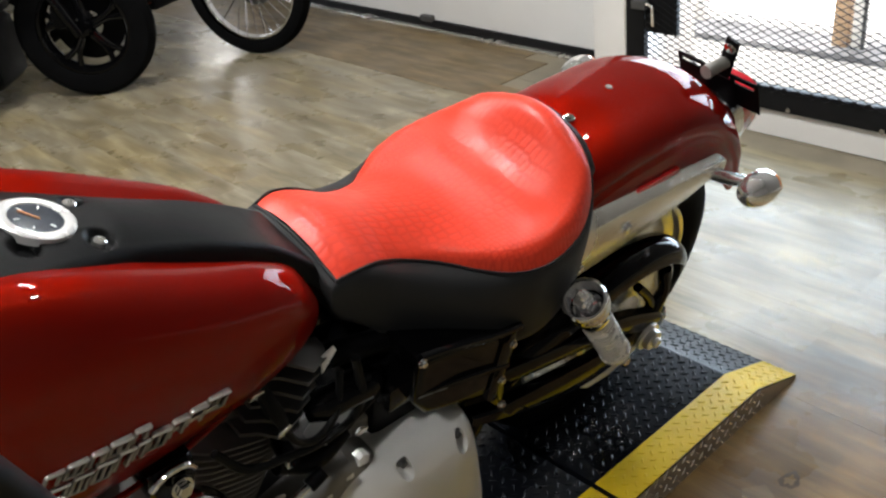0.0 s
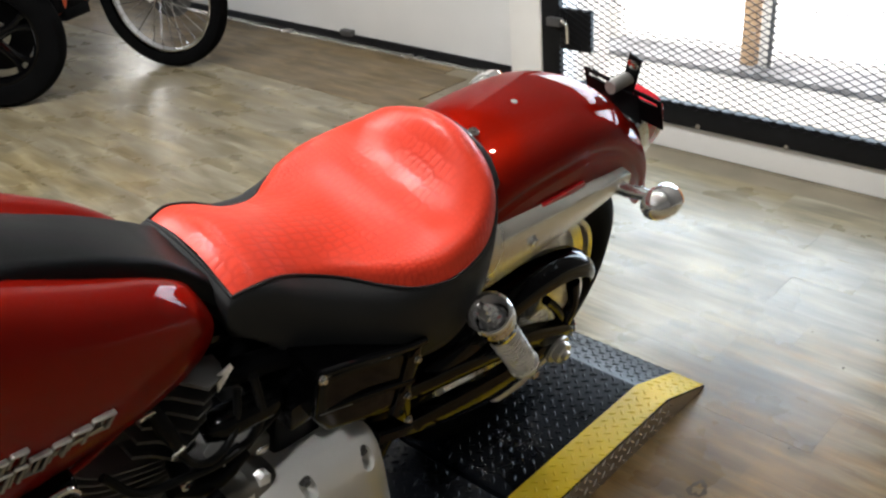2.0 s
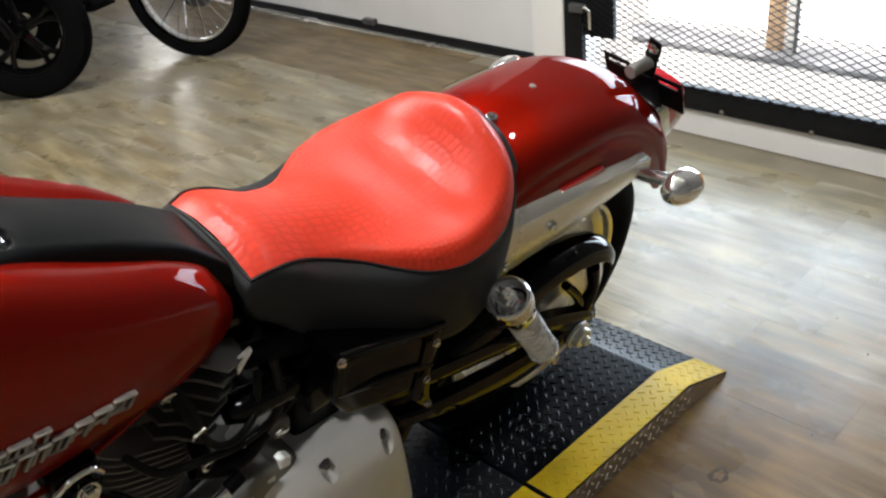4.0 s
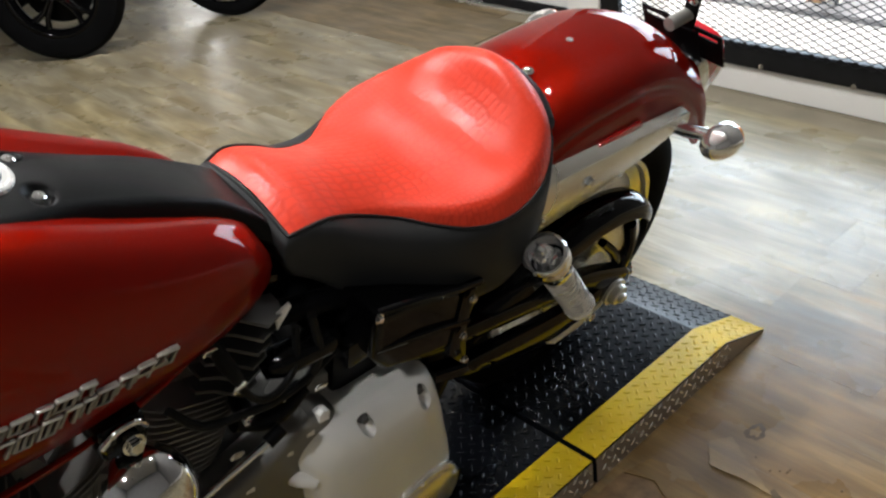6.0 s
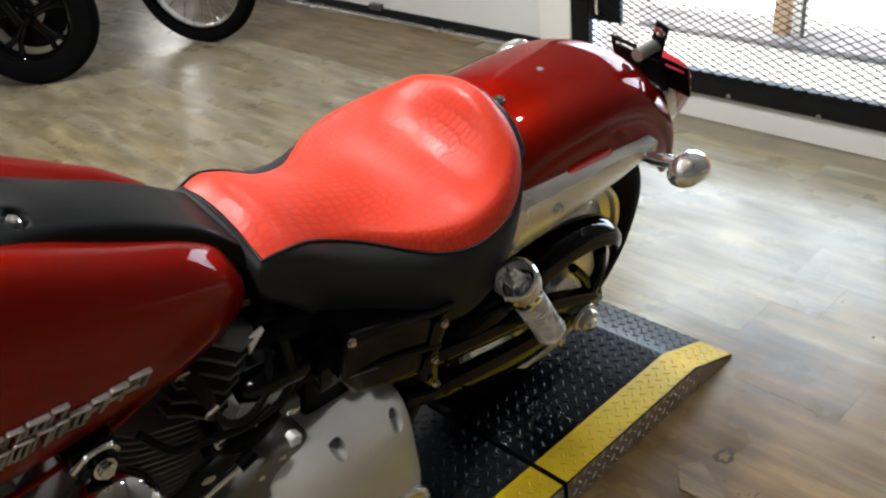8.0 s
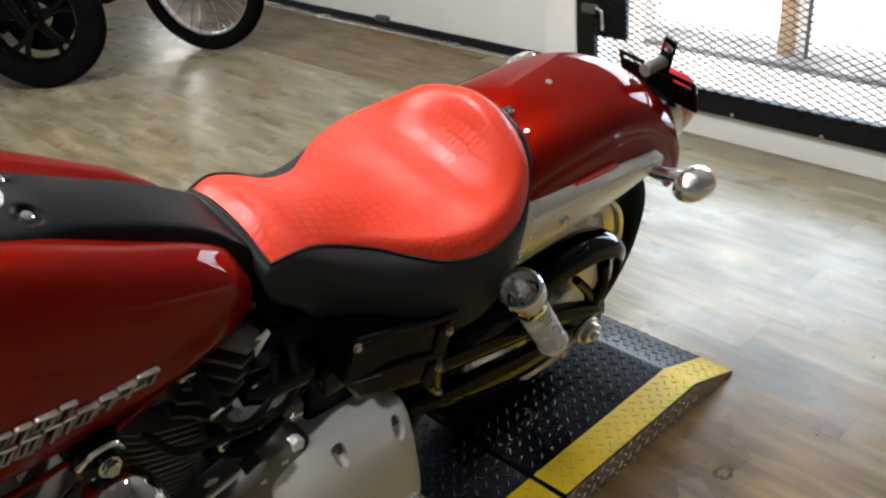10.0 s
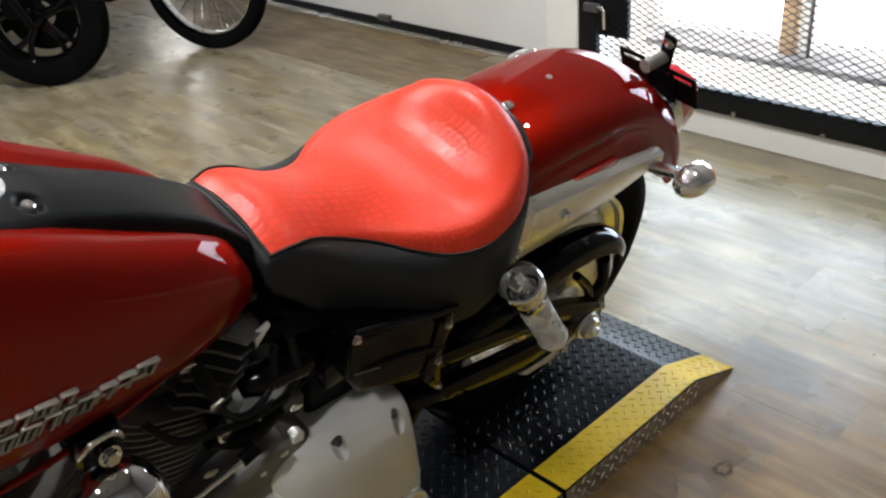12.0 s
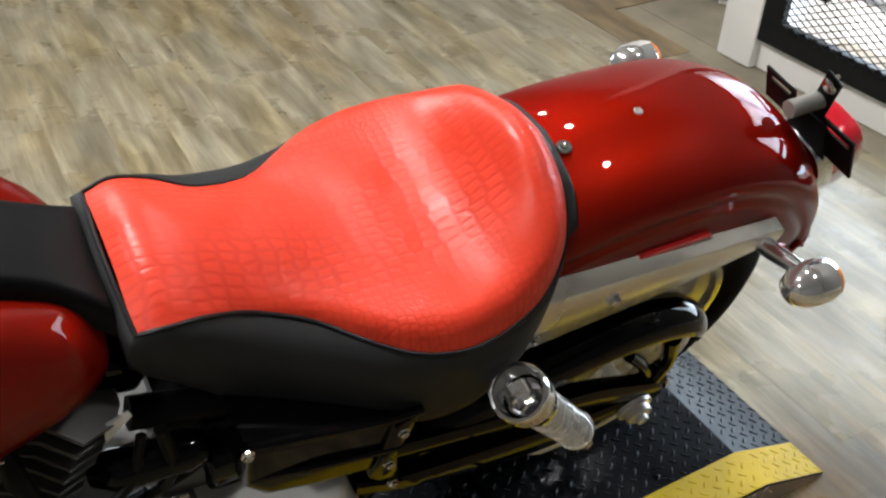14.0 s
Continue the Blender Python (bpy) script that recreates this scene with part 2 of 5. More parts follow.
    nt.links.new(k.outputs[0], col.inputs["Factor"])
    cloud = nt.nodes.new("ShaderNodeTexNoise")
    cloud.inputs["Scale"].default_value = 26
    cloud.inputs["Detail"].default_value = 6
    nt.links.new(tc.outputs["Object"], cloud.inputs["Vector"])
    cr = nt.nodes.new("ShaderNodeMapRange")
    cr.inputs["To Min"].default_value, cr.inputs["To Max"].default_value = 0.72, 1.22
    nt.links.new(cloud.outputs["Fac"], cr.inputs["Value"])
    hs = nt.nodes.new("ShaderNodeHueSaturation")
    nt.links.new(cr.outputs[0], hs.inputs["Value"])
    nt.links.new(col.outputs["Result"], hs.inputs["Color"])
    nt.links.new(hs.outputs[0], b.inputs["Base Color"])
    rr = nt.nodes.new("ShaderNodeMapRange")
    rr.inputs["From Min"].default_value, rr.inputs["From Max"].default_value = 0.32, 0.68
    rr.inputs["To Min"].default_value, rr.inputs["To Max"].default_value = 0.28, 0.46
    nt.links.new(cloud.outputs["Fac"], rr.inputs["Value"])
    nt.links.new(rr.outputs[0], b.inputs["Roughness"])
    return mt


CROC = croc_leather()
VINYL = material("black_vinyl", (0.0165, 0.0168, 0.0173), 0.5, spec=0.22, noise_scale=6, noise_amount=0.2, bump=0.25, bump_scale=900, rough_var=0.06)
CONSOLE_BLACK = material("black_console_paint", (0.0028, 0.0029, 0.0032), 0.44, spec=0.15, noise_scale=7, noise_amount=0.2, bump=0.2, bump_scale=700, rough_var=0.05)
PIPING = material("black_piping", (0.007, 0.007, 0.0075), 0.42, spec=0.3, bump=0.2, bump_scale=600)
GLOSS_BLACK = material("gloss_black_paint", (0.0018, 0.0018, 0.0020), 0.07, 0, 0.0, spec=0.20, noise_scale=8, rough_var=0.03, noise_amount=0.1)
SATIN_BLACK = material("satin_black", (0.0020, 0.0020, 0.0024), 0.42, spec=0.08, noise_scale=9, noise_amount=0.25, rough_var=0.1)
CHROME = material("chrome", (0.82, 0.82, 0.83), 0.05, 1.0, noise_scale=14, rough_var=0.02)
SHELL = material("soft_chrome", (0.93, 0.92, 0.90), 0.10, 0.92, noise_scale=14, rough_var=0.03)
ALU = material("polished_aluminium", (0.83, 0.79, 0.71), 0.25, 0.78, noise_scale=6, noise_amount=0.03, rough_var=0.04)
CAST = material("silver_cast_cover", (0.76, 0.745, 0.72), 0.34, 0.1, noise_scale=5, noise_amount=0.08, rough_var=0.08, bump=0.10, bump_scale=900)
FIN = material("engine_fin_alloy", (0.080, 0.078, 0.076), 0.42, 0.2, spec=0.3, noise_scale=12, noise_amount=0.2, rough_var=0.1)
BARREL = material("cast_fin_alloy", (0.24, 0.23, 0.215), 0.46, 0.35, spec=0.4, noise_scale=12, noise_amount=0.2, rough_var=0.1)
RUBBER = material("tyre_rubber", (0.0025, 0.0025, 0.0027), 0.78, spec=0.05, noise_scale=15, noise_amount=0.3, bump=0.4, bump_scale=300)
HOSE = material("black_hose", (0.004, 0.004, 0.004), 0.45, spec=0.15, noise_scale=30, noise_amount=0.2)
SPRING = material("silver_spring", (0.78, 0.77, 0.75), 0.26, 0.55, noise_scale=25, rough_var=0.06, noise_amount=0.05)
WHITE_WALL = material("white_wall_paint", (0.79, 0.77, 0.74), 0.55, noise_scale=2.5, noise_amount=0.05, bump=0.15, bump_scale=120)
WHITE_DOOR = material("white_door_enamel", (0.74, 0.73, 0.71), 0.42, noise_scale=1.6, noise_amount=0.06, bump=0.08, bump_scale=60)
CEIL = material("ceiling_paint", (0.36, 0.35, 0.34), 0.8, noise_scale=2, noise_amount=0.05)
DARK_WALL = material("grey_wall_paint", (0.16, 0.155, 0.15), 0.7, noise_scale=2, noise_amount=0.1)
PLATE = material("black_diamond_plate", (0.0042, 0.005, 0.007), 0.30, 0.0, spec=0.16, noise_scale=7, noise_amount=0.35, rough_var=0.1, bump=0.2, bump_scale=250)
YELLOW = material("yellow_safety_paint", (0.56, 0.375, 0.006), 0.42, spec=0.14, noise_scale=8, noise_amount=0.18, rough_var=0.08, bump=0.2, bump_scale=250)
BARE_PLATE = material("bare_plate_side", (0.40, 0.36, 0.31), 0.38, 0.8, noise_scale=9, noise_amount=0.15, rough_var=0.1)


def plank_wood(name, dark, mid, light, rough=0.34, dulled=False):
    """Printed wood on vinyl planks that run along y: long grain, pale blotches, knots; each plank shifted by its own random number."""
    mt = material(name, mid, rough, spec=0.42)
    nt = mt.node_tree
    b = nt.nodes["Principled BSDF"]
    tc = nt.nodes.new("ShaderNodeTexCoord")
    oi = nt.nodes.new("ShaderNodeObjectInfo")
    sh = nt.nodes.new("ShaderNodeVectorMath")
    sh.operation = 'SCALE'
    sh.inputs[0].default_value = (7.3, 11.7, 5.1)
    nt.links.new(oi.outputs["Random"], sh.inputs["Scale"])
    ad = nt.nodes.new("ShaderNodeVectorMath")
    ad.operation = 'ADD'
    nt.links.new(tc.outputs["Object"], ad.inputs[0])
    nt.links.new(sh.outputs[0], ad.inputs[1])
    def noise_at(scale, detail, dist=0.0):
        mp = nt.nodes.new("ShaderNodeMapping")
        mp.inputs["Scale"].default_value = scale
        nt.links.new(ad.outputs[0], mp.inputs["Vector"])
        n = nt.nodes.new("ShaderNodeTexNoise")
        n.inputs["Scale"].default_value = 1.0
        n.inputs["Detail"].default_value = detail
        n.inputs["Distortion"].default_value = dist
        nt.links.new(mp.outputs[0], n.inputs["Vector"])
        return n
    blotch = noise_at((24, 4.0, 6), 5, 0.3)
    grain = noise_at((130, 11.0, 20), 5, 0.2)
    warm = noise_at((6.5, 1.8, 3), 5, 0.5)
    ramp = nt.nodes.new("ShaderNodeValToRGB")
    e = ramp.color_ramp.elements
    e[0].position, e[0].color = 0.30, (*dark, 1)
    e[1].position, e[1].color = 0.68, (*light, 1)
    k = e.new(0.48)
    k.color = (*mid, 1)
    nt.links.new(blotch.outputs["Fac"], ramp.inputs["Fac"])
    gr = nt.nodes.new("ShaderNodeMapRange")
    gr.inputs["From Min"].default_value, gr.inputs["From Max"].default_value = 0.3, 0.7
    gr.inputs["To Min"].default_value, gr.inputs["To Max"].default_value = 0.84, 1.14
    nt.links.new(grain.outputs["Fac"], gr.inputs["Value"])
    pl = nt.nodes.new("ShaderNodeMapRange")
    pl.inputs["To Min"].default_value, pl.inputs["To Max"].default_value = 0.95, 1.05
    nt.links.new(oi.outputs["Random"], pl.inputs["Value"])
    # each plank is printed as narrow staves of slightly different tone
    turn = nt.nodes.new("ShaderNodeMapping")
    turn.inputs["Rotation"].default_value = (0, 0, radians(90))
    nt.links.new(ad.outputs[0], turn.inputs["Vector"])
    stave = nt.nodes.new("ShaderNodeTexBrick")
    stave.offset = 0.37
    stave.inputs["Color1"].default_value = (0.90, 0.90, 0.90, 1)
    stave.inputs["Color2"].default_value = (1.10, 1.10, 1.10, 1)
    stave.inputs["Mortar"].default_value = (0.88, 0.88, 0.88, 1)
    stave.inputs["Scale"].default_value = 1.0
    stave.inputs["Mortar Size"].default_value = 0.0012
    stave.inputs["Mortar Smooth"].default_value = 1.0
    stave.inputs["Brick Width"].default_value = 0.31
    stave.inputs["Row Height"].default_value = 0.05
    nt.links.new(turn.outputs[0], stave.inputs["Vector"])
    mu0 = nt.nodes.new("ShaderNodeMath")
    mu0.operation = 'MULTIPLY'
    nt.links.new(gr.outputs[0], mu0.inputs[0])
    nt.links.new(stave.outputs["Color"], mu0.inputs[1])
    mu = nt.nodes.new("ShaderNodeMath")
    mu.operation = 'MULTIPLY'
    nt.links.new(mu0.outputs[0], mu.inputs[0])
    nt.links.new(pl.outputs[0], mu.inputs[1])
    hs = nt.nodes.new("ShaderNodeHueSaturation")
    nt.links.new(mu.outputs[0], hs.inputs["Value"])
    # yellow-brown drifts in the print
    wr = nt.nodes.new("ShaderNodeMapRange")
    wr.inputs["From Min"].default_value, wr.inputs["From Max"].default_value = 0.42, 0.66
    wr.inputs["To Min"].default_value, wr.inputs["To Max"].default_value = 0.28, 0.85
    nt.links.new(warm.outputs["Fac"], wr.inputs["Value"])
    wm = nt.nodes.new("ShaderNodeMix")
    wm.data_type, wm.blend_type = 'RGBA', 'MULTIPLY'
    wm.inputs["B"].default_value = (1.02, 0.89, 0.60, 1)
    nt.links.new(wr.outputs[0], wm.inputs["Factor"])
    nt.links.new(ramp.outputs["Color"], wm.inputs["A"])
    nt.links.new(wm.outputs["Result"], hs.inputs["Color"])
    nt.links.new(hs.outputs[0], b.inputs["Base Color"])
    if dulled:
        # brown put into the print beside the platform, where the gate's glare is missing
        geo = nt.nodes.new("ShaderNodeNewGeometry")
        at = nt.nodes.new("ShaderNodeMapping")
        at.vector_type = 'TEXTURE'
        at.inputs["Location"].default_value = (0.05, -0.52, 0)
        at.inputs["Scale"].default_value = (0.62, 0.34, 1)
        nt.links.new(geo.outputs["Position"], at.inputs["Vector"])
        far = nt.nodes.new("ShaderNodeVectorMath")
        far.operation = 'LENGTH'
        nt.links.new(at.outputs[0], far.inputs[0])
        mp = nt.nodes.new("ShaderNodeMapping")
        mp.inputs["Scale"].default_value = (17, 4.5, 1)
        nt.links.new(geo.outputs["Position"], mp.inputs["Vector"])
        edge = nt.nodes.new("ShaderNodeTexNoise")
        edge.inputs["Scale"].default_value = 1.0
        edge.inputs["Detail"].default_value = 7
        edge.inputs["Distortion"].default_value = 0.6
        nt.links.new(mp.outputs[0], edge.inputs["Vector"])
        both = nt.nodes.new("ShaderNodeMath")
        both.operation = 'MULTIPLY_ADD'
        both.inputs[1].default_value = 1.5
        nt.links.new(edge.outputs["Fac"], both.inputs[0])
        nt.links.new(far.outputs["Value"], both.inputs[2])
        mask = nt.nodes.new("ShaderNodeMapRange")
        mask.interpolation_type = 'SMOOTHSTEP'
        mask.inputs["From Min"].default_value, mask.inputs["From Max"].default_value = 1.15, 2.05
        mask.inputs["To Min"].default_value, mask.inputs["To Max"].default_value = 1.0, 0.0
        nt.links.new(both.outputs[0], mask.inputs["Value"])
        tone = nt.nodes.new("ShaderNodeMix")
        tone.data_type, tone.blend_type = 'RGBA', 'MULTIPLY'
        tone.inputs["B"].default_value = (0.86, 0.62, 0.36, 1)
        nt.links.new(mask.outputs[0], tone.inputs["Factor"])
        nt.links.new(hs.outputs[0], tone.inputs["A"])
        nt.links.new(tone.outputs["Result"], b.inputs["Base Color"])
    scuff = nt.nodes.new("ShaderNodeTexNoise")
    scuff.inputs["Scale"].default_value = 4
    scuff.inputs["Detail"].default_value = 7
    nt.links.new(tc.outputs["Object"], scuff.inputs["Vector"])
    sr = nt.nodes.new("ShaderNodeMapRange")
    sr.inputs["From Min"].default_value, sr.inputs["From Max"].default_value = 0.3, 0.7
    sr.inputs["To Min"].default_value, sr.inputs["To Max"].default_value = rough - 0.07, rough + 0.13
    nt.links.new(scuff.outputs["Fac"], sr.inputs["Value"])
    nt.links.new(sr.outputs[0], b.inputs["Roughness"])
    bp = nt.nodes.new("ShaderNodeBump")
    bp.inputs["Strength"].default_value = 0.25
    bp.inputs["Distance"].default_value = 0.0008
    nt.links.new(grain.outputs["Fac"], bp.inputs["Height"])
    nt.links.new(bp.outputs[0], b.inputs["Normal"])
    return mt


WOOD = plank_wood("vinyl_plank_floor", (0.132, 0.112, 0.074), (0.196, 0.174, 0.130), (0.292, 0.266, 0.204), 0.28, dulled=True)
DARK_WOOD = plank_wood("brown_plank_floor", (0.085, 0.062, 0.033), (0.14, 0.105, 0.060), (0.20, 0.15, 0.088), 0.40)
JOINT = material("floor_joint", (0.20, 0.17, 0.12), 0.5, noise_scale=4, noise_amount=0.3)
BLUE_PAINT = material("blue_paint", (0.015, 0.09, 0.62), 0.22, 0.2, 1.0, noise_scale=5, noise_amount=0.05)
ORANGE = material("orange_frame_paint", (0.66, 0.085, 0.018), 0.3, 0, 0.6, noise_scale=9, noise_amount=0.1)
FORK = material("pale_fork_guard", (0.60, 0.58, 0.53), 0.4, noise_scale=12, noise_amount=0.12)
TIMBER = material("raw_timber_post", (0.50, 0.33, 0.19), 0.6, noise_scale=18, noise_amount=0.2)
MESH_BLACK = material("black_mesh_steel", (0.008, 0.008, 0.009), 0.5, spec=0.15, noise_scale=20, noise_amount=0.2)
OUTSIDE = emitter("bright_outside", (1.0, 0.99, 0.98), 4.5)


# ---------------------------------------------------------------- the room
X_GATE, X_DOOR, GATE_TOP = 1.51, 1.81, 1.16
floor = tagged(part("floor", span(-4.0, 1.50, -3.5, 7.0, -0.1, -0.004), JOINT), "weathered brown vinyl plank floor with worn joints", "floor", kind="structure")
border = tagged(part("floor_border", span(1.50, 1.95, -3.5, 7.0, -0.1, -0.003), JOINT), "darker brown plank strip along the wall", "floor", kind="structure")
tagged(part("wall_gate", span(X_GATE, 1.66, -3.5, 0.94, 0.0, 0.098, 0.004), WHITE_WALL), "white painted sill under the gate", "wall", kind="structure")
# both walls are out of view, coloured dark so the red paint mirrors little light
tagged(part("wall_gate_side", span(X_GATE + .004, 1.656, -3.5, -0.46, 0.098, GATE_TOP), DARK_WALL), "unseen wall beside the gate, darkened for reflections", "wall", kind="structure")
tagged(part("wall_gate_head", span(X_GATE, 1.66, -3.5, 0.94, GATE_TOP, 2.8), DARK_WALL), "unseen wall over the gate, darkened for reflections", "wall", kind="structure")
tagged(part("post", span(1.48, X_DOOR + 0.1, 0.94, 1.085, 0.0, 2.8, 0.006), WHITE_WALL), "white painted door post", "post", kind="structure")
door = thing("door_1", "closed white overhead door with black bottom seal", "door", kind="structure")
part("panel", span(X_DOOR, X_DOOR + 0.05, 1.10, 4.25, 0.050, 0.72, 0.004), WHITE_DOOR, door)
part("panel", span(X_DOOR, X_DOOR + 0.05, 1.10, 4.25, 0.726, 1.40, 0.004), WHITE_DOOR, door)
part("panel", span(X_DOOR, X_DOOR + 0.05, 1.10, 4.25, 1.406, 2.4, 0.004), WHITE_DOOR, door)
part("seal", span(X_DOOR - 0.012, X_DOOR + 0.06, 1.10, 4.25, 0.016, 0.052, 0.004), MESH_BLACK, door)
part("edge_guard", span(X_DOOR - 0.008, X_DOOR, 1.115, 1.155, 0.06, 0.30, 0.002), ALU, door, "grey metal edge guard")
part("bottom_bracket", span(X_DOOR - 0.030, X_DOOR, 2.36, 2.44, 0.045, 0.075, 0.004), FIN, door)
tagged(part("threshold", span(X_DOOR - 0.035, X_DOOR + 0.10, 1.10, 4.25, 0.001, 0.010, 0.002), ALU), "bright metal threshold strip under the door", "threshold", kind="structure")
tagged(part("wall_door_head", span(X_DOOR, 1.96, 1.085, 7.0, 2.4, 2.8), WHITE_WALL), "white wall over the door", "wall", kind="structure")
tagged(part("wall_door_side", join(span(X_DOOR, 1.96, 4.25, 4.40, 0.0, 2.4), span(X_DOOR, 1.96, 4.40, 5.02, 0.0, 0.38), span(X_DOOR, 1.96, 4.40, 5.02, 0.88, 2.4), span(X_DOOR, 1.96, 5.02, 7.0, 0.0, 2.4)), WHITE_WALL), "white wall round the low side window", "wall", kind="structure")
tagged(part("wall_front", join(span(-4.0, -2.2, 7.0, 7.15, 0.0, 2.8), span(-1.0, 1.96, 7.0, 7.15, 0.0, 2.8), span(-2.2, -1.0, 7.0, 7.15, 2.4, 2.8)), DARK_WALL), "grey wall round the glazed front", "wall", kind="structure")
tagged(part("backdrop_front", span(-3.4, 0.2, 8.4, 8.5, -0.2, 3.2), OUTSIDE), "pale daylight beyond the shop front", "backdrop", kind="structure")
tagged(part("wall_back", span(-4.15, -4.0, -3.65, 7.15, 0.0, 2.8), DARK_WALL), "grey painted wall", "wall", kind="structure")
tagged(part("wall_side", span(-4.0, 1.66, -3.65, -3.5, 0.0, 2.8), DARK_WALL), "grey wall", "wall", kind="structure")
tagged(part("ceiling", span(-4.15, 1.96, -3.65, 7.15, 2.8, 2.9), CEIL), "plain ceiling", "ceiling", kind="structure")
tagged(part("backdrop", span(2.74, 2.80, -7, 11, -0.5, 4.0), OUTSIDE), "overexposed daylight outside the gate", "backdrop", kind="structure")
CONCRETE = material("concrete_ground", (0.40, 0.395, 0.38), 0.8, noise_scale=3, noise_amount=0.12, bump=0.3, bump_scale=40)
tagged(part("ground", span(1.66, 60.0, -40, 40, -0.2, -0.02), CONCRETE), "pale concrete ground outside", "ground", kind="structure")
# outside: a glazed porch with a sill, a timber post and a steel post
porch = thing("porch_post", "raw timber post with a grey steel post beside it", "post")
part("timber", span(2.42, 2.50, 0.580, 0.640, -0.02, 2.4, 0.004), TIMBER, porch)
part("steel_post", span(2.43, 2.47, 0.515, 0.565, -0.02, 2.4, 0.003), WHITE_WALL, porch, "pale steel post")
part("post_edge", span(2.425, 2.43, 0.508, 0.524, -0.02, 2.4, 0.001), FIN, porch, "dark edge strip")
pk = thing("porch_window", "white window frame and shaded grey sill strip of the porch", "frame")
part("frame_post", span(2.50, 2.56, 1.29, 1.38, -0.02, 2.4, 0.003), WHITE_WALL, pk)
# flat strip along the sill, its grey standing for the soft shadow there
part("frame_sill", span(2.33, 2.55, -3.4, 3.4, -0.02, 0.004, 0.004), material("shaded_grey_sill", (0.20, 0.20, 0.21), 0.8, noise_scale=5, noise_amount=0.5), pk, "grey sill strip with soft shade in its colour")

# expanded metal gate
gate = thing("mesh_gate", "black steel gate with expanded metal mesh and a latch box", "gate")
part("bottom_rail", span(1.486, 1.512, -0.46, 0.94, 0.098, 0.176, 0.003), MESH_BLACK, gate)
part("top_rail", span(1.486, 1.512, -0.46, 0.94, GATE_TOP - 0.04, GATE_TOP + 0.03, 0.003), MESH_BLACK, gate)
part("stile", span(1.486, 1.512, 0.862, 0.940, 0.176, GATE_TOP - 0.04, 0.003), MESH_BLACK, gate)
part("stile", span(1.486, 1.512, -0.46, -0.38, 0.176, GATE_TOP - 0.04, 0.003), MESH_BLACK, gate)
part("latch_plate", span(1.488, 1.505, 0.728, 0.858, 0.288, 0.432, 0.002), MESH_BLACK, gate)
latch = part("latch", span(1.462, 1.486, 0.842, 0.902, 0.370, 0.400, 0.004), FIN, gate, "worn steel slide latch")
part("latch_bar", tube([(1.470, 0.90, 0.392), (1.470, 0.83, 0.390), (1.468, 0.815, 0.380), (1.468, 0.812, 0.318)], 0.006, 10), ALU, latch)
for y in (0.305, 0.004, -0.30, 0.62):
    part("rail_bolt", bolt((1.486, y, 0.108 if y > .2 else 0.103), (-1, 0, 0), 0.006, 0.004, False), BARE_PLATE, gate)
verts, faces = [], []
def strand(p, q, w=0.0027, d=0.0030):
    """One thin bar of the mesh between two points of the plane (y, z)."""
    n = len(verts)
    dy, dz = q[0] - p[0], q[1] - p[1]
    ln = math.hypot(dy, dz)
    ny, nz = -dz / ln * w / 2, dy / ln * w / 2
    for y, z in (p, q):
        for s in (-1, 1):
            for x in (-d / 2, d / 2):
                verts.append((1.4835 + x, y + s * ny, z + s * nz))
    for f in ((0, 1, 3, 2), (4, 6, 7, 5), (0, 4, 5, 1), (2, 3, 7, 6), (0, 2, 6, 4), (1, 5, 7, 3)):
        faces.append(tuple(n + k for k in f))
CW, CH = 0.045, 0.0215
ny_, nz_ = int(1.28 / CW), int((GATE_TOP - 0.04 - 0.17) / CH)
for i in range(ny_):
    for j in range(nz_):
        y, z = -0.40 + i * CW, 0.158 + j * CH
        strand((y, z), (y + CW / 2, z + CH / 2))
        strand((y + CW / 2, z + CH / 2), (y + CW, z))
        strand((y, z + CH), (y + CW / 2, z + CH / 2))
        strand((y + CW / 2, z + CH / 2), (y + CW, z + CH))
me = bpy.data.meshes.new("mesh_sheet")
me.from_pydata(verts, [], faces)
me.materials.append(MESH_BLACK)
sheet = tagged(new("mesh_sheet", me), "black expanded metal mesh", kind="stuff")
sheet.parent = gate

# ---------------------------------------------------------------- bike platform of tread plate
H = 0.061
stand = thing("bike_platform", "black diamond plate platform with yellow edge and sloping end", "platform")
Y0, YI, X_TIP, X_FOLD, X_GAP = -0.333, -0.256, 0.412, 0.260, -0.157


def plate_body(x0, x1, slope):
    prof = [(x0, H), (x1, H)] + ([(X_TIP, 0.007), (X_TIP, 0.0)] if slope else [(x1, 0.0)]) + [(x0, 0.0)]
    bm = bmesh.new()
    for y in (Y0, -Y0):
        bm.faces.new([bm.verts.new((x, y, z)) for x, z in prof])
    bm.verts.ensure_lookup_table()
    n = len(prof)
    for i in range(n):
        bm.faces.new((bm.verts[i], bm.verts[(i + 1) % n], bm.verts[n + (i + 1) % n], bm.verts[n + i]))
    bmesh.ops.recalc_face_normals(bm, faces=bm.faces)
    bmesh.ops.bevel(bm, geom=[e for e in bm.edges if e.calc_face_angle(0) > 0.2], offset=0.0025, segments=2, profile=0.6, affect='EDGES')
    return bm


def skin(x0, x1, y0, y1, slope, m):
    """A thin painted strip on the plate."""
    rows = []
    for x in ((x0, x1, X_TIP - 0.002) if slope else (x0, x1)):
        z = H if x <= X_FOLD + 1e-6 else 0.007
        rows.append([(x, y0, z + 0.0008), (x, y1, z + 0.0008)])
    return part("painted_edge", grid_mesh(rows), m, stand, "chipped yellow paint", 20)


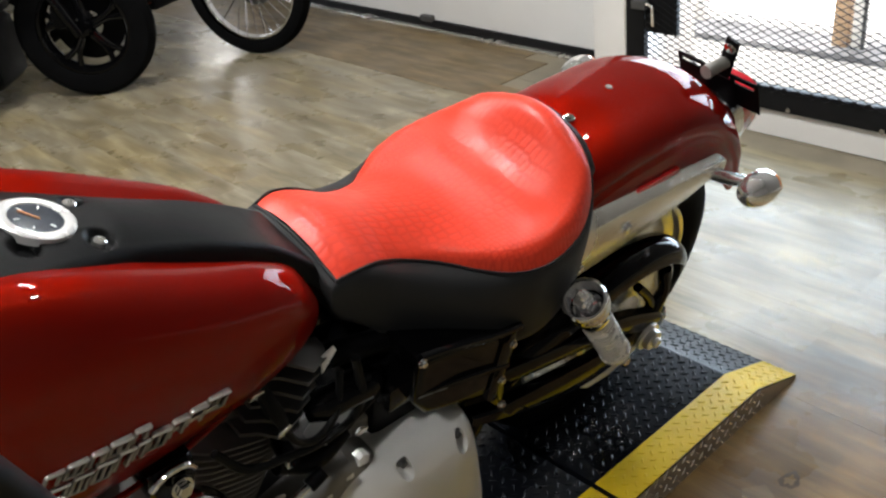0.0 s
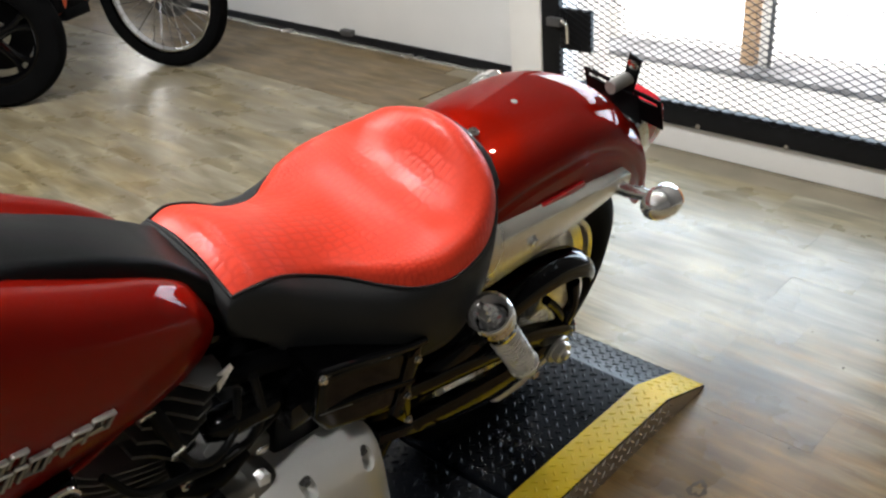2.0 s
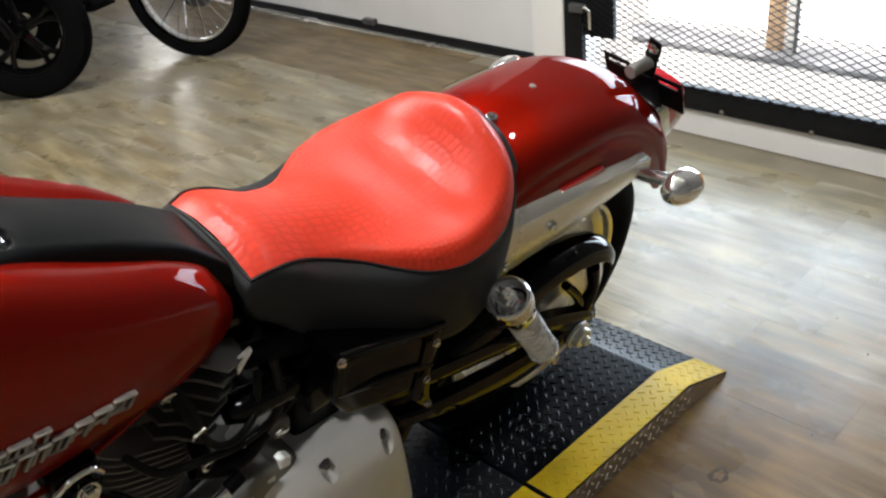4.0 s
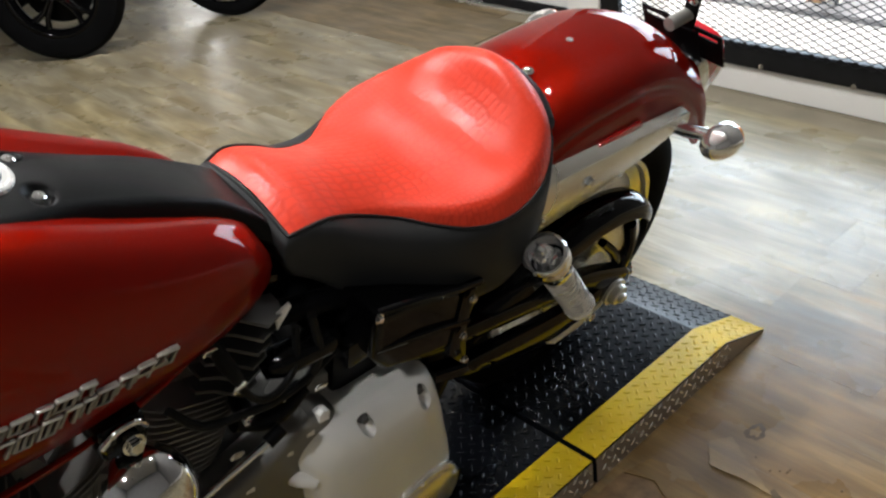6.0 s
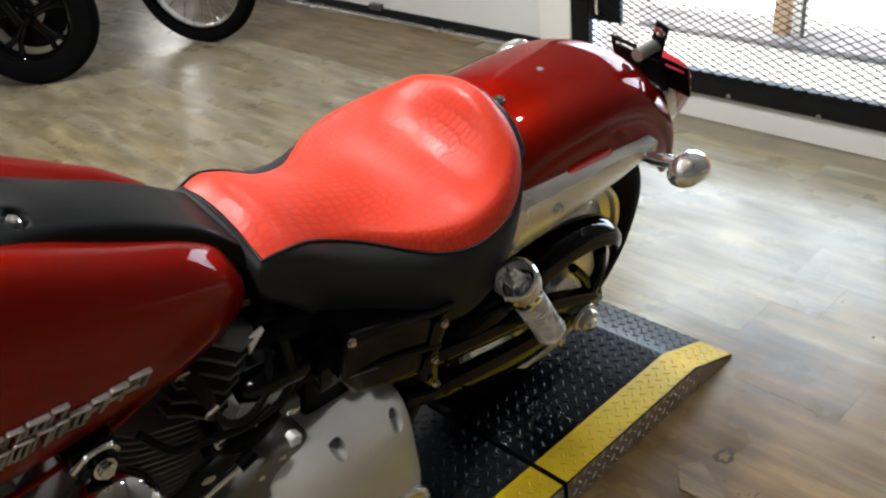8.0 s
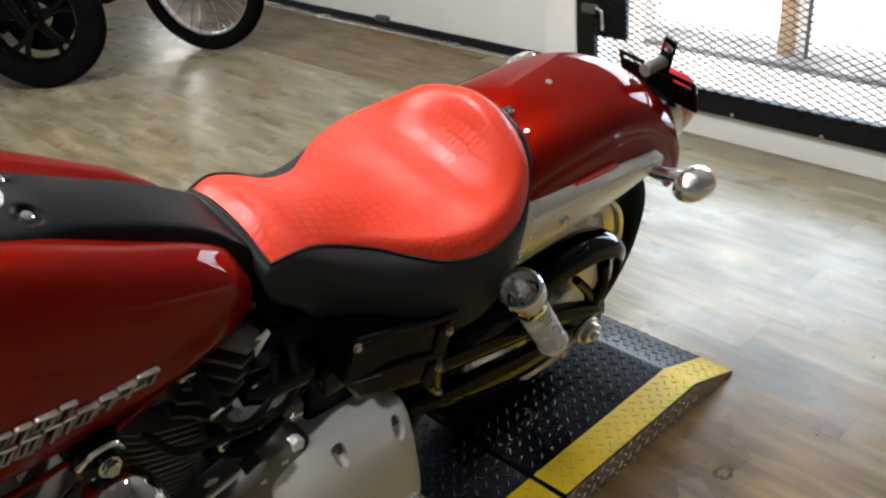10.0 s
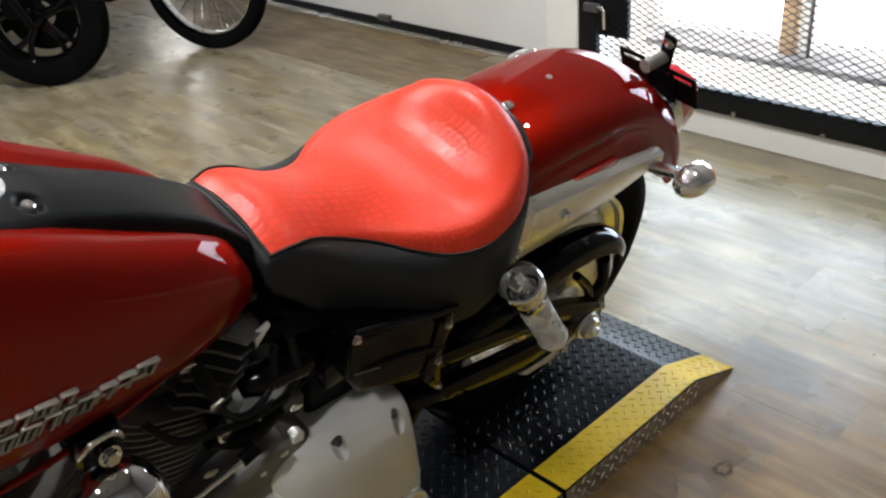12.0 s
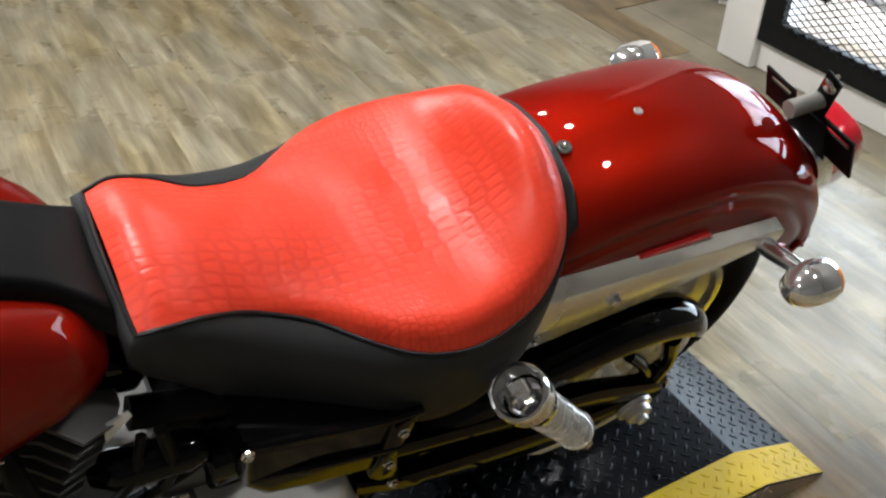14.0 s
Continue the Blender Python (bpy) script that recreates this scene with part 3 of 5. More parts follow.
def lugs(x0, x1, y0, y1, z_at, pitch=0.0196, side=False):
    """Raised tread marks on a grid that runs cornerwise, turned crosswise one by one."""
    vs, fs = [], []
    L, Wd, Ht = 0.0086, 0.0022, 0.0014
    c = math.sqrt(0.5)
    n_ = int((x1 - x0 + y1 - y0) / pitch) + 3
    for i in range(-n_, n_):
        for j in range(-n_, n_):
            x = x0 + (i + j) * pitch * c + 0.006
            y = y0 + (i - j) * pitch * c + 0.007
            if not (x0 + 0.006 < x < x1 - 0.006 and y0 + 0.006 < y < y1 - 0.006):
                continue
            a = radians(45 if (i + j) % 2 else -45)
            u, v = Vector((math.cos(a), math.sin(a), 0)), Vector((-math.sin(a), math.cos(a), 0))
            n = len(vs)
            for du, dv, h in ((-L, 0, 0), (-L * .5, -Wd, 0), (L * .5, -Wd, 0), (L, 0, 0), (L * .5, Wd, 0), (-L * .5, Wd, 0), (-L * .7, 0, Ht), (0, -Wd * .35, Ht), (L * .7, 0, Ht), (0, Wd * .35, Ht)):
                p = Vector((x, y, 0)) + u * du + v * dv
                vs.append((p.x, Y0 - 0.0008 - h * 1.3, p.y) if side else (p.x, p.y, z_at(p.x) + 0.0006 + h))
            for f in ((0, 1, 7, 6), (1, 2, 7), (2, 3, 8, 7), (3, 4, 9, 8), (4, 5, 9), (5, 0, 6, 9), (6, 7, 8, 9)):
                fs.append(tuple(n + k for k in f))
    return vs, fs


def tread(name, m, *fields):
    vs, fs = [], []
    for v, f in fields:
        n = len(vs)
        vs += v
        fs += [tuple(n + k for k in q) for q in f]
    me = bpy.data.meshes.new(name)
    me.from_pydata(vs, [], fs)
    me.materials.append(m)
    me.shade_smooth()
    me.set_sharp_from_angle(angle=radians(50))
    ob = tagged(new(name, me), kind="stuff")
    ob.parent = stand
    return ob


flat = lambda x: H
ramp = lambda x: H - (x - X_FOLD) / (X_TIP - X_FOLD) * (H - 0.007) if x > X_FOLD else H
part("rear_plate", plate_body(X_GAP, X_FOLD, True), PLATE, stand)
part("front_plate", plate_body(-1.35, X_GAP - 0.010, False), PLATE, stand)
skin(X_GAP, X_FOLD, Y0 + 0.001, YI, True, YELLOW)
skin(-1.35, X_GAP - 0.011, Y0 + 0.001, YI, False, YELLOW)
part("bare_side", grid_mesh([[(-1.35, Y0 - 0.0006, 0.002), (-1.35, Y0 - 0.0006, H - 0.003)], [(X_GAP - 0.011, Y0 - 0.0006, 0.002), (X_GAP - 0.011, Y0 - 0.0006, H - 0.003)]]), BARE_PLATE, stand, "bare tread plate side", 20)
part("bare_side", grid_mesh([[(X_GAP, Y0 - 0.0006, 0.002), (X_GAP, Y0 - 0.0006, H - 0.003)], [(X_FOLD - 0.002, Y0 - 0.0006, 0.002), (X_FOLD - 0.002, Y0 - 0.0006, H - 0.003)], [(X_TIP - 0.004, Y0 - 0.0006, 0.002), (X_TIP - 0.004, Y0 - 0.0006, 0.006)]]), BARE_PLATE, stand, "bare tread plate side", 20)
tread("tread_pattern", PLATE, lugs(X_GAP, X_FOLD, YI, -Y0, flat), lugs(X_FOLD, X_TIP, YI, -Y0, ramp), lugs(-1.0, X_GAP - 0.01, YI, -Y0, flat))
tread("tread_pattern_yellow", YELLOW, lugs(X_GAP, X_FOLD, Y0, YI, flat), lugs(X_FOLD, X_TIP, Y0, YI, ramp), lugs(-1.0, X_GAP - 0.01, Y0, YI, flat))
# lugs of the bare side, in a brighter metal that stands for their glints
tread("tread_pattern_lit", ALU, lugs(X_GAP, X_FOLD + 0.02, 0.003, H - 0.002, flat, 0.020, True), lugs(-1.0, X_GAP - 0.01, 0.003, H - 0.002, flat, 0.020, True))


# ---------------------------------------------------------------- the motorcycle, leaning on its stand
LEAN = 18.25
bike = thing("motorcycle", "red cruiser motorcycle with red crocodile leather solo seat on a platform", "motorcycle", m=pose(0, 0, H, LEAN, 0, 0))

# seat: seam as (x, half width, height), and the middle line as (x, height, raised edge)
SEAM = [(-.6411, .080, .7529), (-.6142, .0845, .7576), (-.5806, .081, .7487), (-.5404, .077, .7265), (-.4876, .091, .703), (-.4459, .1198, .6885), (-.4059, .1454, .6798), (-.3582, .1593, .6772), (-.3057, .1561, .6809), (-.2607, .141, .6907), (-.2274, .1143, .7164), (-.2111, .0802, .7425), (-.2065, .0457, .7625), (-.201, .0, .7685)]
MID = [(-.640, .771, 0), (-.614, .780, 0), (-.580, .771, 0), (-.540, .753, .001), (-.488, .733, .004), (-.446, .718, .010), (-.406, .709, .016), (-.358, .710, .019), (-.320, .720, .0195), (-.290, .739, .019), (-.264, .767, .015), (-.246, .787, .010), (-.230, .790, .003), (-.215, .782, 0), (-.201, .7685, 0)]
seam = spline(SEAM, 92)
mid = np.array(spline(MID, 92))
for _ in range(7):
    mid[1:-1, 1:] = .25 * mid[:-2, 1:] + .5 * mid[1:-1, 1:] + .25 * mid[2:, 1:]
rows = []
NV = 48
for (x, w, s), (xc, c, rise) in zip(seam, mid):
    w = max(w, 0.0005)
    r = []
    for j in range(NV + 1):
        v = -1 + 2 * j / NV
        a = abs(v)
        n = 3.7 - 1.5 * max(0, min(1, (x + .235) / .03)) if x > -.42 else 3.7 - .5 * min(1, (-.42 - x) / .05) - .9 * min(1, (-.42 - x) / .10)
        z = c - (c - s) * a ** n + rise * 3.0 * a ** 5.5 * (1 - a ** 9)
        r.append((xc + (x - xc) * a * a, w * v, z))
    rows.append(r)
seat = part("seat", grid_mesh(rows), CROC, bike, "red embossed crocodile leather seat top")

loop = [Vector((x, w, s)) for x, w, s in seam] + [Vector((x, -w, s)) for x, w, s in seam[::-1]][1:]
nose = [Vector((-.6411 - .004 * (1 - (y / .080) ** 2), y, .7529 + .018 * (1 - (y / .080) ** 2))) for y in (-.08 + .16 * k / 14 for k in range(1, 14))]
loop += nose
FLARE = [(-.65, .083), (-.62, .094), (-.58, .106), (-.54, .118), (-.48, .137), (-.42, .157), (-.36, .166), (-.30, .163), (-.26, .150), (-.23, .124), (-.21, .085), (-.20, .0)]
BASE = [(-.65, .700), (-.62, .680), (-.55, .612), (-.43, .556), (-.34, .545), (-.28, .572), (-.24, .625), (-.215, .675), (-.20, .690)]
rows = []
for p in loop:
    wb, b = table(FLARE, p.x), table(BASE, p.x)
    y0 = abs(p.y)
    front = p.x < -.638 and y0 < .079
    sg = 1 if p.y >= 0 else -1
    h = p.z - b
    def q(out, f, dx=0.0):
        y = y0 + (wb - y0) * out if not front else y0
        return (p.x + dx, sg * max(0, y), p.z - h * f)
    bx = .012 if p.x > -.215 else 0.0
    fx = -.010 if front or p.x < -.635 else 0.0
    rows.append([(p.x, p.y, p.z), q(.40, .035, bx * .7 + fx * .6), q(.76, .13, bx + fx), q(.96, .33, bx + fx), q(1.0, .62, bx * .7 + fx), q(.93, .86, 0), q(.75, .97, 0), q(.4, 1.0, -bx)])
part("seat_side", grid_mesh(rows, close_u=True), VINYL, bike, "black vinyl seat side", 60)
part("seat_piping", tube([p + Vector((0, 0, .001)) for p in loop] + [loop[0]], .0023, 8, cap=False), PIPING, seat)
part("seat_pan", prism([(-.63, -.09), (-.54, -.10), (-.40, -.14), (-.28, -.13), (-.22, -.07), (-.22, .07), (-.28, .13), (-.40, .14), (-.54, .10), (-.63, .09)], .02, Matrix.Translation((0, 0, .60))), SATIN_BLACK, bike)
part("seat_screw_tab", join(lathe([(0, .001), (.0075, .001), (.0085, .0), (.0085, -.002), (0, -.002)], 20, axis_to((-.181, -.019, .7595), (-.1, -.1, 1))), bolt((-.181, -.019, .7605), (-.1, -.1, 1), .0038, .0025)), CHROME, bike, "chrome seat screw and washer")

# fuel tank: (x, half width, bottom, top)
TANK = [(-1.245, .03, .80, .88), (-1.225, .085, .755, .93), (-1.16, .130, .70, .976), (-1.06, .152, .680, .980), (-.96, .154, .674, .953), (-.88, .149, .674, .915), (-.81, .140, .676, .873), (-.76, .129, .679, .843), (-.72, .117, .685, .818), (-.69, .104, .694, .794), (-.672, .090, .706, .766), (-.662, .070, .718, .745), (-.657, .020, .730, .735)]
rows = []
for x, w, b, t in spline(TANK, 72):
    ring = []
    for k in range(56):
        a = 2 * math.pi * k / 56
        ca, sa = math.cos(a), math.sin(a)
        m = b + (t - b) * 0.44
        yy = w * math.copysign(abs(ca) ** (0.84 if sa > 0 else 0.52), ca)
        zz = m + ((t - m) if sa > 0 else (m - b)) * math.copysign(abs(sa) ** (0.84 if sa > 0 else 0.66), sa)
        if sa > 0:
            zz += (.012 if x < -.74 else .012 * max(0, (-.66 - x) / .08)) * math.exp(-((abs(yy) / w - .68) / .24) ** 2) * min(1, sa * 2)
            zz -= .026 * max(0, 1 - (abs(yy) / w / .56) ** 2) * min(1, sa * 1.5)
        ring.append((x, yy, zz))
    rows.append(ring)
tank = part("fuel_tank", grid_mesh(rows, close_v=True, cap=True), RED_PAINT, bike, "metallic candy red painted fuel tank", 60)
part("tank_seam", tube([(x, -y, z) for x, y, z in ((-1.14, .118, .698), (-1.06, .134, .685), (-.96, .134, .680), (-.88, .126, .680), (-.81, .112, .683), (-.76, .096, .688), (-.71, .074, .70))], .004, 8, n=40), RED_PAINT, tank)

# dash console along the tank top: (x, half width, height of its rim)
CON = [(-1.12, .074, .994), (-1.06, .073, .978), (-1.0, .072, .954), (-.95, .069, .932), (-.90, .058, .914), (-.85, .046, .893), (-.80, .042, .868), (-.75, .042, .842), (-.70, .042, .811), (-.67, .049, .786), (-.652, .056, .769)]
WELLS = [(-.8725, -.033), (-.935, -.034), (-.871, .027)]
rows = []
for x, w, z in spline(CON, 170):
    r = []
    crown = .009 * min(1, max(0, (-.70 - x) / .14))
    for k in range(65):
        v = -1.34 + 2.68 * k / 64
        a = abs(v)
        if a > 1.06:
            zz, yy = z - .007 - .085 * (a - 1.06), w + .004 + .030 * (a - 1.06)
        elif a > .9:
            f = (a - .9) / .16
            zz, yy = z - .007 * f ** 1.7, w * .9 + (w * .1 + .004) * f
        else:
            zz, yy = z + crown * (1 - (a / .9) ** 2), w * a
        yy = math.copysign(yy, v)
        for wx, wy in WELLS:
            d = math.hypot(x - wx, yy - wy) / .0105
            zz -= .009 * max(0, min(1, (1.25 - d) / .5))
        r.append((x, yy, zz))
    rows.append(r)
console = part("dash_console", grid_mesh(rows), CONSOLE_BLACK, bike, "black textured dash console on the tank", 50)
GN = Vector((.38, 0, 1)).normalized()
G0 = Vector((-.911, -0.001, .9275))
gauge = part("fuel_gauge", lathe([(.0228, -.0005), (.0236, .0012), (.0262, .0022), (.0315, .0018), (.0338, .0002), (.0342, -.007)], 56, axis_to(G0, GN)), SPRING, bike, "round fuel gauge with a chrome bezel")
part("gauge_face", lathe([(0, .0008), (.023, .0002), (.0236, -.002)], 40, axis_to(G0, GN)), material("gauge_face", (.035, .042, .055), .12, coat=1.0, noise_scale=30, noise_amount=.25), gauge)
for k in range(5):
    a = radians(210 - 60 * k)
    part("gauge_mark", box(.005, .0014, .0006, axis_to(G0 + GN * .0010, GN) @ pose(.017 * math.cos(a), .017 * math.sin(a), 0, 0, 0, math.degrees(a))), material("pale_print", (.7, .7, .68), .5), gauge)
part("gauge_needle", box(.020, .0014, .0008, axis_to(G0 + GN * .0014, GN) @ pose(.005, .004, 0, 0, 0, 40)), material("needle_orange", (.6, .25, .1), .5), gauge)
for p in ((-.8725, -.033, .9040), (-.935, -.034, .9150), (-.871, .027, .9050)):
    part("console_screw", join(lathe([(.0064, -.006), (.0064, .0010), (.005, .0024), (.0024, .0024), (.0022, .0005), (0, .0005)], 20, axis_to(p, GN))), SHELL, console, "bright socket screw")

# raised maker's script, as plain slanted strokes
# one silver in two tones: light and shade of the letters put into colour
SCRIPT_LIT = material("script_lit", (.74, .71, .66), .30, .75, noise_scale=60, noise_amount=.15)
SCRIPT_SHADED = material("script_shaded", (.27, .25, .22), .38, .6, noise_scale=60, noise_amount=.2)
emblem = part("tank_emblem", span(-.99, -.835, -.1495, -.1440, .7560, .7600), BARE_PLATE, bike, "raised silver script on the tank side")


def letter(x, wide, z0, z1, feet):
    """One slanted raised letter: top bar coloured as lit, bottom bar and uprights as shaded."""
    yo = table([(-1.06, .152), (-.96, .154), (-.88, .149), (-.81, .140)], x + wide / 2) + .001
    m = Matrix.Translation((x, -yo, z0)) @ Matrix(((1, 0, .55, 0), (0, 1, 0, 0), (0, 0, 1, 0), (0, 0, 0, 1))) @ Matrix(((1, 0, 0, 0), (0, 1, 0, 0), (-.17, 0, 1, 0), (0, 0, 0, 1)))
    h = z1 - z0
    part("script_stroke", box(wide, .007, .0032, m @ Matrix.Translation((wide / 2, 0, h)), .001, 1), SCRIPT_LIT, emblem, "top bar of a raised letter, coloured as lit")
    if feet % 2:
        part("script_stroke", box(wide * .8, .006, .0028, m @ Matrix.Translation((wide * .45, 0, .002)), .001, 1), SCRIPT_SHADED, emblem)
    for k in range(feet):
        part("script_stroke", box(.0046, .006, h, m @ Matrix.Translation((.002 + (wide - .004) * k / max(1, feet - 1), .0005, h / 2)), .001, 1), SCRIPT_SHADED, emblem)


x = -1.008
for wide, feet in ((.018, 2), (.020, 3), (.016, 2), (.022, 3), (.017, 2)):
    letter(x, wide, .777 + .07 * (-.90 - x), .789 + .09 * (-.90 - x), feet)
    x += wide + .0015
x = -1.010
for wide, feet in ((.020, 2), (.019, 3), (.020, 3), (.017, 2), (.013, 2), (.022, 3), (.018, 2), (.020, 2), (.026, 3)):
    top = .768 + .07 * (-.84 - x) if x > -.93 else .776 + .03 * (-.93 - x)
    letter(x, wide, .752 + .05 * (-.84 - x), top, feet)
    x += wide + .0012

# rear wheel
AX = Matrix.Translation((0, 0, .307)) @ pose(0, 0, 0, 90)
wheel = part("rear_wheel", lathe([(.216, -.068), (.235, -.077), (.262, -.078), (.287, -.066), (.303, -.036), (.307, 0), (.303, .036), (.287, .066), (.262, .078), (.235, .077), (.216, .068)], 72, AX), RUBBER, bike, "black rubber tyre on a silver cast wheel")
part("rim", lathe([(.222, -.066), (.216, -.071), (.209, -.068), (.204, -.058), (.186, -.050), (.176, -.030), (.174, 0), (.176, .030), (.186, .050), (.204, .058), (.209, .068), (.216, .071), (.222, .066)], 72, AX), ALU, wheel)
part("hub", lathe([(0, -.085), (.032, -.085), (.045, -.07), (.045, .07), (.032, .085), (0, .085)], 32, AX), ALU, wheel)
for k in range(9):
    a = radians(40 * k + 12)
    d = Vector((math.cos(a), 0, math.sin(a)))
    sp = tube([Vector((0, 0, .307)) + d * .04, Vector((0, 0, .307)) + d * .11, Vector((0, 0, .307)) + d * .182], [.018, .013, .016], 8, squash=1.0)
    part("spoke", sp, ALU, wheel)
part("belt_pulley", join(lathe([(.112, .118), (.128, .118), (.132, .116), (.132, .090), (.128, .088), (.112, .088)], 56, AX, closed=True), lathe([(.045, .108), (.118, .104), (.118, .098), (.045, .096)], 40, AX, closed=True)), ALU, wheel, "silver belt pulley")
part("axle", lathe([(0, .192), (.0085, .192), (.0095, .189), (.0095, .184), (.0185, .184), (.0205, .182), (.0205, .171), (.028, .171), (.028, .1655), (.010, .164), (.010, -.17), (0, -.17)], 18, AX), SPRING, bike, "bright axle nut and washer")

# drive belt
belt = []
for k in range(30):
    a = radians(-80 + 160 * k / 29)
    belt.append((.134 * math.cos(a), .307 + .134 * math.sin(a)))
belt += [(-.50, .405), (-.53, .37), (-.50, .335)]
rows = [[(x, -.117, z), (x, -.091, z)] for x, z in belt]
part("drive_belt", grid_mesh(rows, close_u=True), RUBBER, bike)

# rear fender: crown line (x, z)
FEN = [(-.27, .735), (-.17, .757), (-.07, .762), (.035, .756), (.132, .722), (.213, .664), (.280, .590), (.312, .526), (.318, .506)]
pts = spline(FEN, 56)
rows, lip = [], {-1: [], 1: []}
for i, (x, z) in enumerate(pts):
    a, b = pts[max(i - 1, 0)], pts[min(i + 1, 55)]
    t = Vector((b[0] - a[0], b[1] - a[1])).normalized()
    n = Vector((-t.y, t.x))
    depth = .150 - .035 * i / 55 - .062 * max(0.0, (i - 30) / 25) ** 1.5
    half = .114 - .010 * (i / 55) ** 2
    r = []
    # crowned top, tight shoulder, a shallow flute below it, nearly straight side
    prof = [(0, 0), (.30, .003), (.58, .012), (.78, .023), (.89, .034), (.955, .046), (.975, .056), (.962, .063), (.962, .068), (.985, .075), (.995, .084), (1.0, max(.10, depth))]
    half_row = [(half * a_, d_) for a_, d_ in spline(prof, 31)]
    for k in range(-30, 31):
        yy, dr = half_row[abs(k)]
        dr = min(dr, depth)
        r.append((x - n.x * dr, math.copysign(yy, k), z - n.y * dr))
    rows.append(r)
    lip[-1].append(r[0])
    lip[1].append(r[-1])
fender = part("rear_fender", grid_mesh(rows), RED_PAINT, bike, "metallic candy red painted rear fender", 60)
sol = fender.modifiers.new("thickness", 'SOLIDIFY')
sol.thickness, sol.offset = .003, -1
for s in (-1, 1):
    part("fender_bead", tube(lip[s], .0045, 8), RED_PAINT, fender)
part("fender_bead", tube(rows[-1], .004, 8), RED_PAINT, fender)
part("fender_bolt", join(lathe([(.0055, 0), (.005, .0016), (.0035, .002), (.002, .001), (0, .001)], 18, axis_to((-.072, -.002, .7615), (0, 0, 1)))), BARREL, fender, "small grey bolt on the crown")
for s in (-1, 1):
    part("side_reflector", prism([(-.115, .638), (-.10, .655), (0, .652), (.012, .638)], .006, Matrix.Translation((0, s * .1155 + (.003 if s > 0 else -.003), 0)) @ pose(0, 0, 0, 90), .001), material("red_reflector", (.45, .01, .012), .12, coat=1), bike, "long red side reflector")

# polished fender struts: a face and a flange that slopes in to the fender
for s in (-1, 1):
    sec = spline([(-.335, .655, .560), (-.25, .652, .562), (-.10, .641, .570), (.02, .630, .584), (.08, .625, .594), (.125, .622, .600)], 24)
    rows = []
    for x, zt, zb in sec:
        rows.append([(x, s * .113, zt + .020 * (1 - (x + .335) / .55)), (x, s * .118, zt + .016 * (1 - (x + .335) / .55)), (x, s * .131, zt + .002), (x, s * .134, zt - .004), (x, s * .134, zb + .003), (x, s * .132, zb), (x, s * .122, zb), (x, s * .113, zb + .01)])
    st = part("fender_strut", grid_mesh(rows, close_v=True, cap=True), ALU, bike, "polished aluminium fender strut", 40)
    part("strut_bolt", bolt((-.136, s * .134, .612), (0, s, 0), .0075, .008), CHROME, st)
    part("strut_bolt", bolt((-.235, s * .134, .585), (0, s, 0), .006, .006), CHROME, st)
    # turn signal: stalk and bullet lamp with an amber lens
    sy, sz = (.211, .627) if s < 0 else (.176, .632)
    sig = part("turn_signal", tube([(.098, s * .128, .606), (.100 if s < 0 else .11, s * .150, .610 if s < 0 else .615), (.102 if s < 0 else .106, s * (sy - .025), sz - .005)], [.013, .0115, .0105], 16, n=8), SHELL, bike, "chrome bullet turn signal with an amber lens")
    prof = [(0, -.040), (.010, -.038), (.019, -.031), (.0255, -.018), (.028, 0), (.028, .016), (.0265, .021)]
    m = axis_to((.096 if s < 0 else .104, s * sy, sz), (1, s * .03, -.06))
    part("signal_shell", lathe(prof, 36, m), SHELL, sig)
    part("signal_lens", lathe([(.0268, .020), (.0255, .026), (.017, .032), (.007, .035), (0, .0355)], 36, m), material("amber_lens", (.75, .22, .03), .15, coat=1), sig, "amber lens")

# tail lamp and plate bracket
TN = Vector((.80, 0, .42)).normalized()
tl = Matrix.Translation((.268, -.026, .598)) @ TN.to_track_quat('Z', 'Y').to_matrix().to_4x4()
lamp_out = [(math.copysign(abs(math.cos(a)) ** .6, math.cos(a)) * .046, math.copysign(abs(math.sin(a)) ** .6, math.sin(a)) * .060) for a in (2 * math.pi * k / 36 for k in range(36))]
def lamp_skin(levels):
    return grid_mesh([[(x * f, y * f, z) for x, y in lamp_out] for f, z in levels], close_v=True, cap=True)
bm = lamp_skin([(1.0, -.012), (1.04, .004), (1.04, .010), (1.0, .010)])
bm.transform(tl)
tail = part("tail_lamp", bm, CHROME, bike, "tail lamp with a chrome base and a red lens")
bm = lamp_skin([(1.03, .008), (1.03, .030), (.99, .048), (.88, .062), (.6, .070), (.2, .073)])
bm.transform(tl)
part("lens", bm, material("red_lens", (.50, .010, .022), .10, coat=1), tail, "glossy red plastic lens")
def slotted(cx, cz, w, h, sw, sh, m):
    """A plate with a long slot through it."""
    def ring(a, b, z):
        return [(-a, -b, z), (a, -b, z), (a, b, z), (-a, b, z)]
    bm = bmesh.new()
    o1, i1 = [[bm.verts.new(p) for p in ring(x / 2, y / 2, .0015)] for x, y in ((w, h), (sw, sh))]
    o2, i2 = [[bm.verts.new(p) for p in ring(x / 2, y / 2, -.0015)] for x, y in ((w, h), (sw, sh))]
    for k in range(4):
        n = (k + 1) % 4
        bm.faces.new((o1[k], o1[n], i1[n], i1[k]))
        bm.faces.new((o2[n], o2[k], i2[k], i2[n]))
        bm.faces.new((o1[n], o1[k], o2[k], o2[n]))
        bm.faces.new((i1[k], i1[n], i2[n], i2[k]))
    bmesh.ops.recalc_face_normals(bm, faces=bm.faces)
    bm.transform(m @ Matrix.Translation((cx, cz, 0)))
    return bm
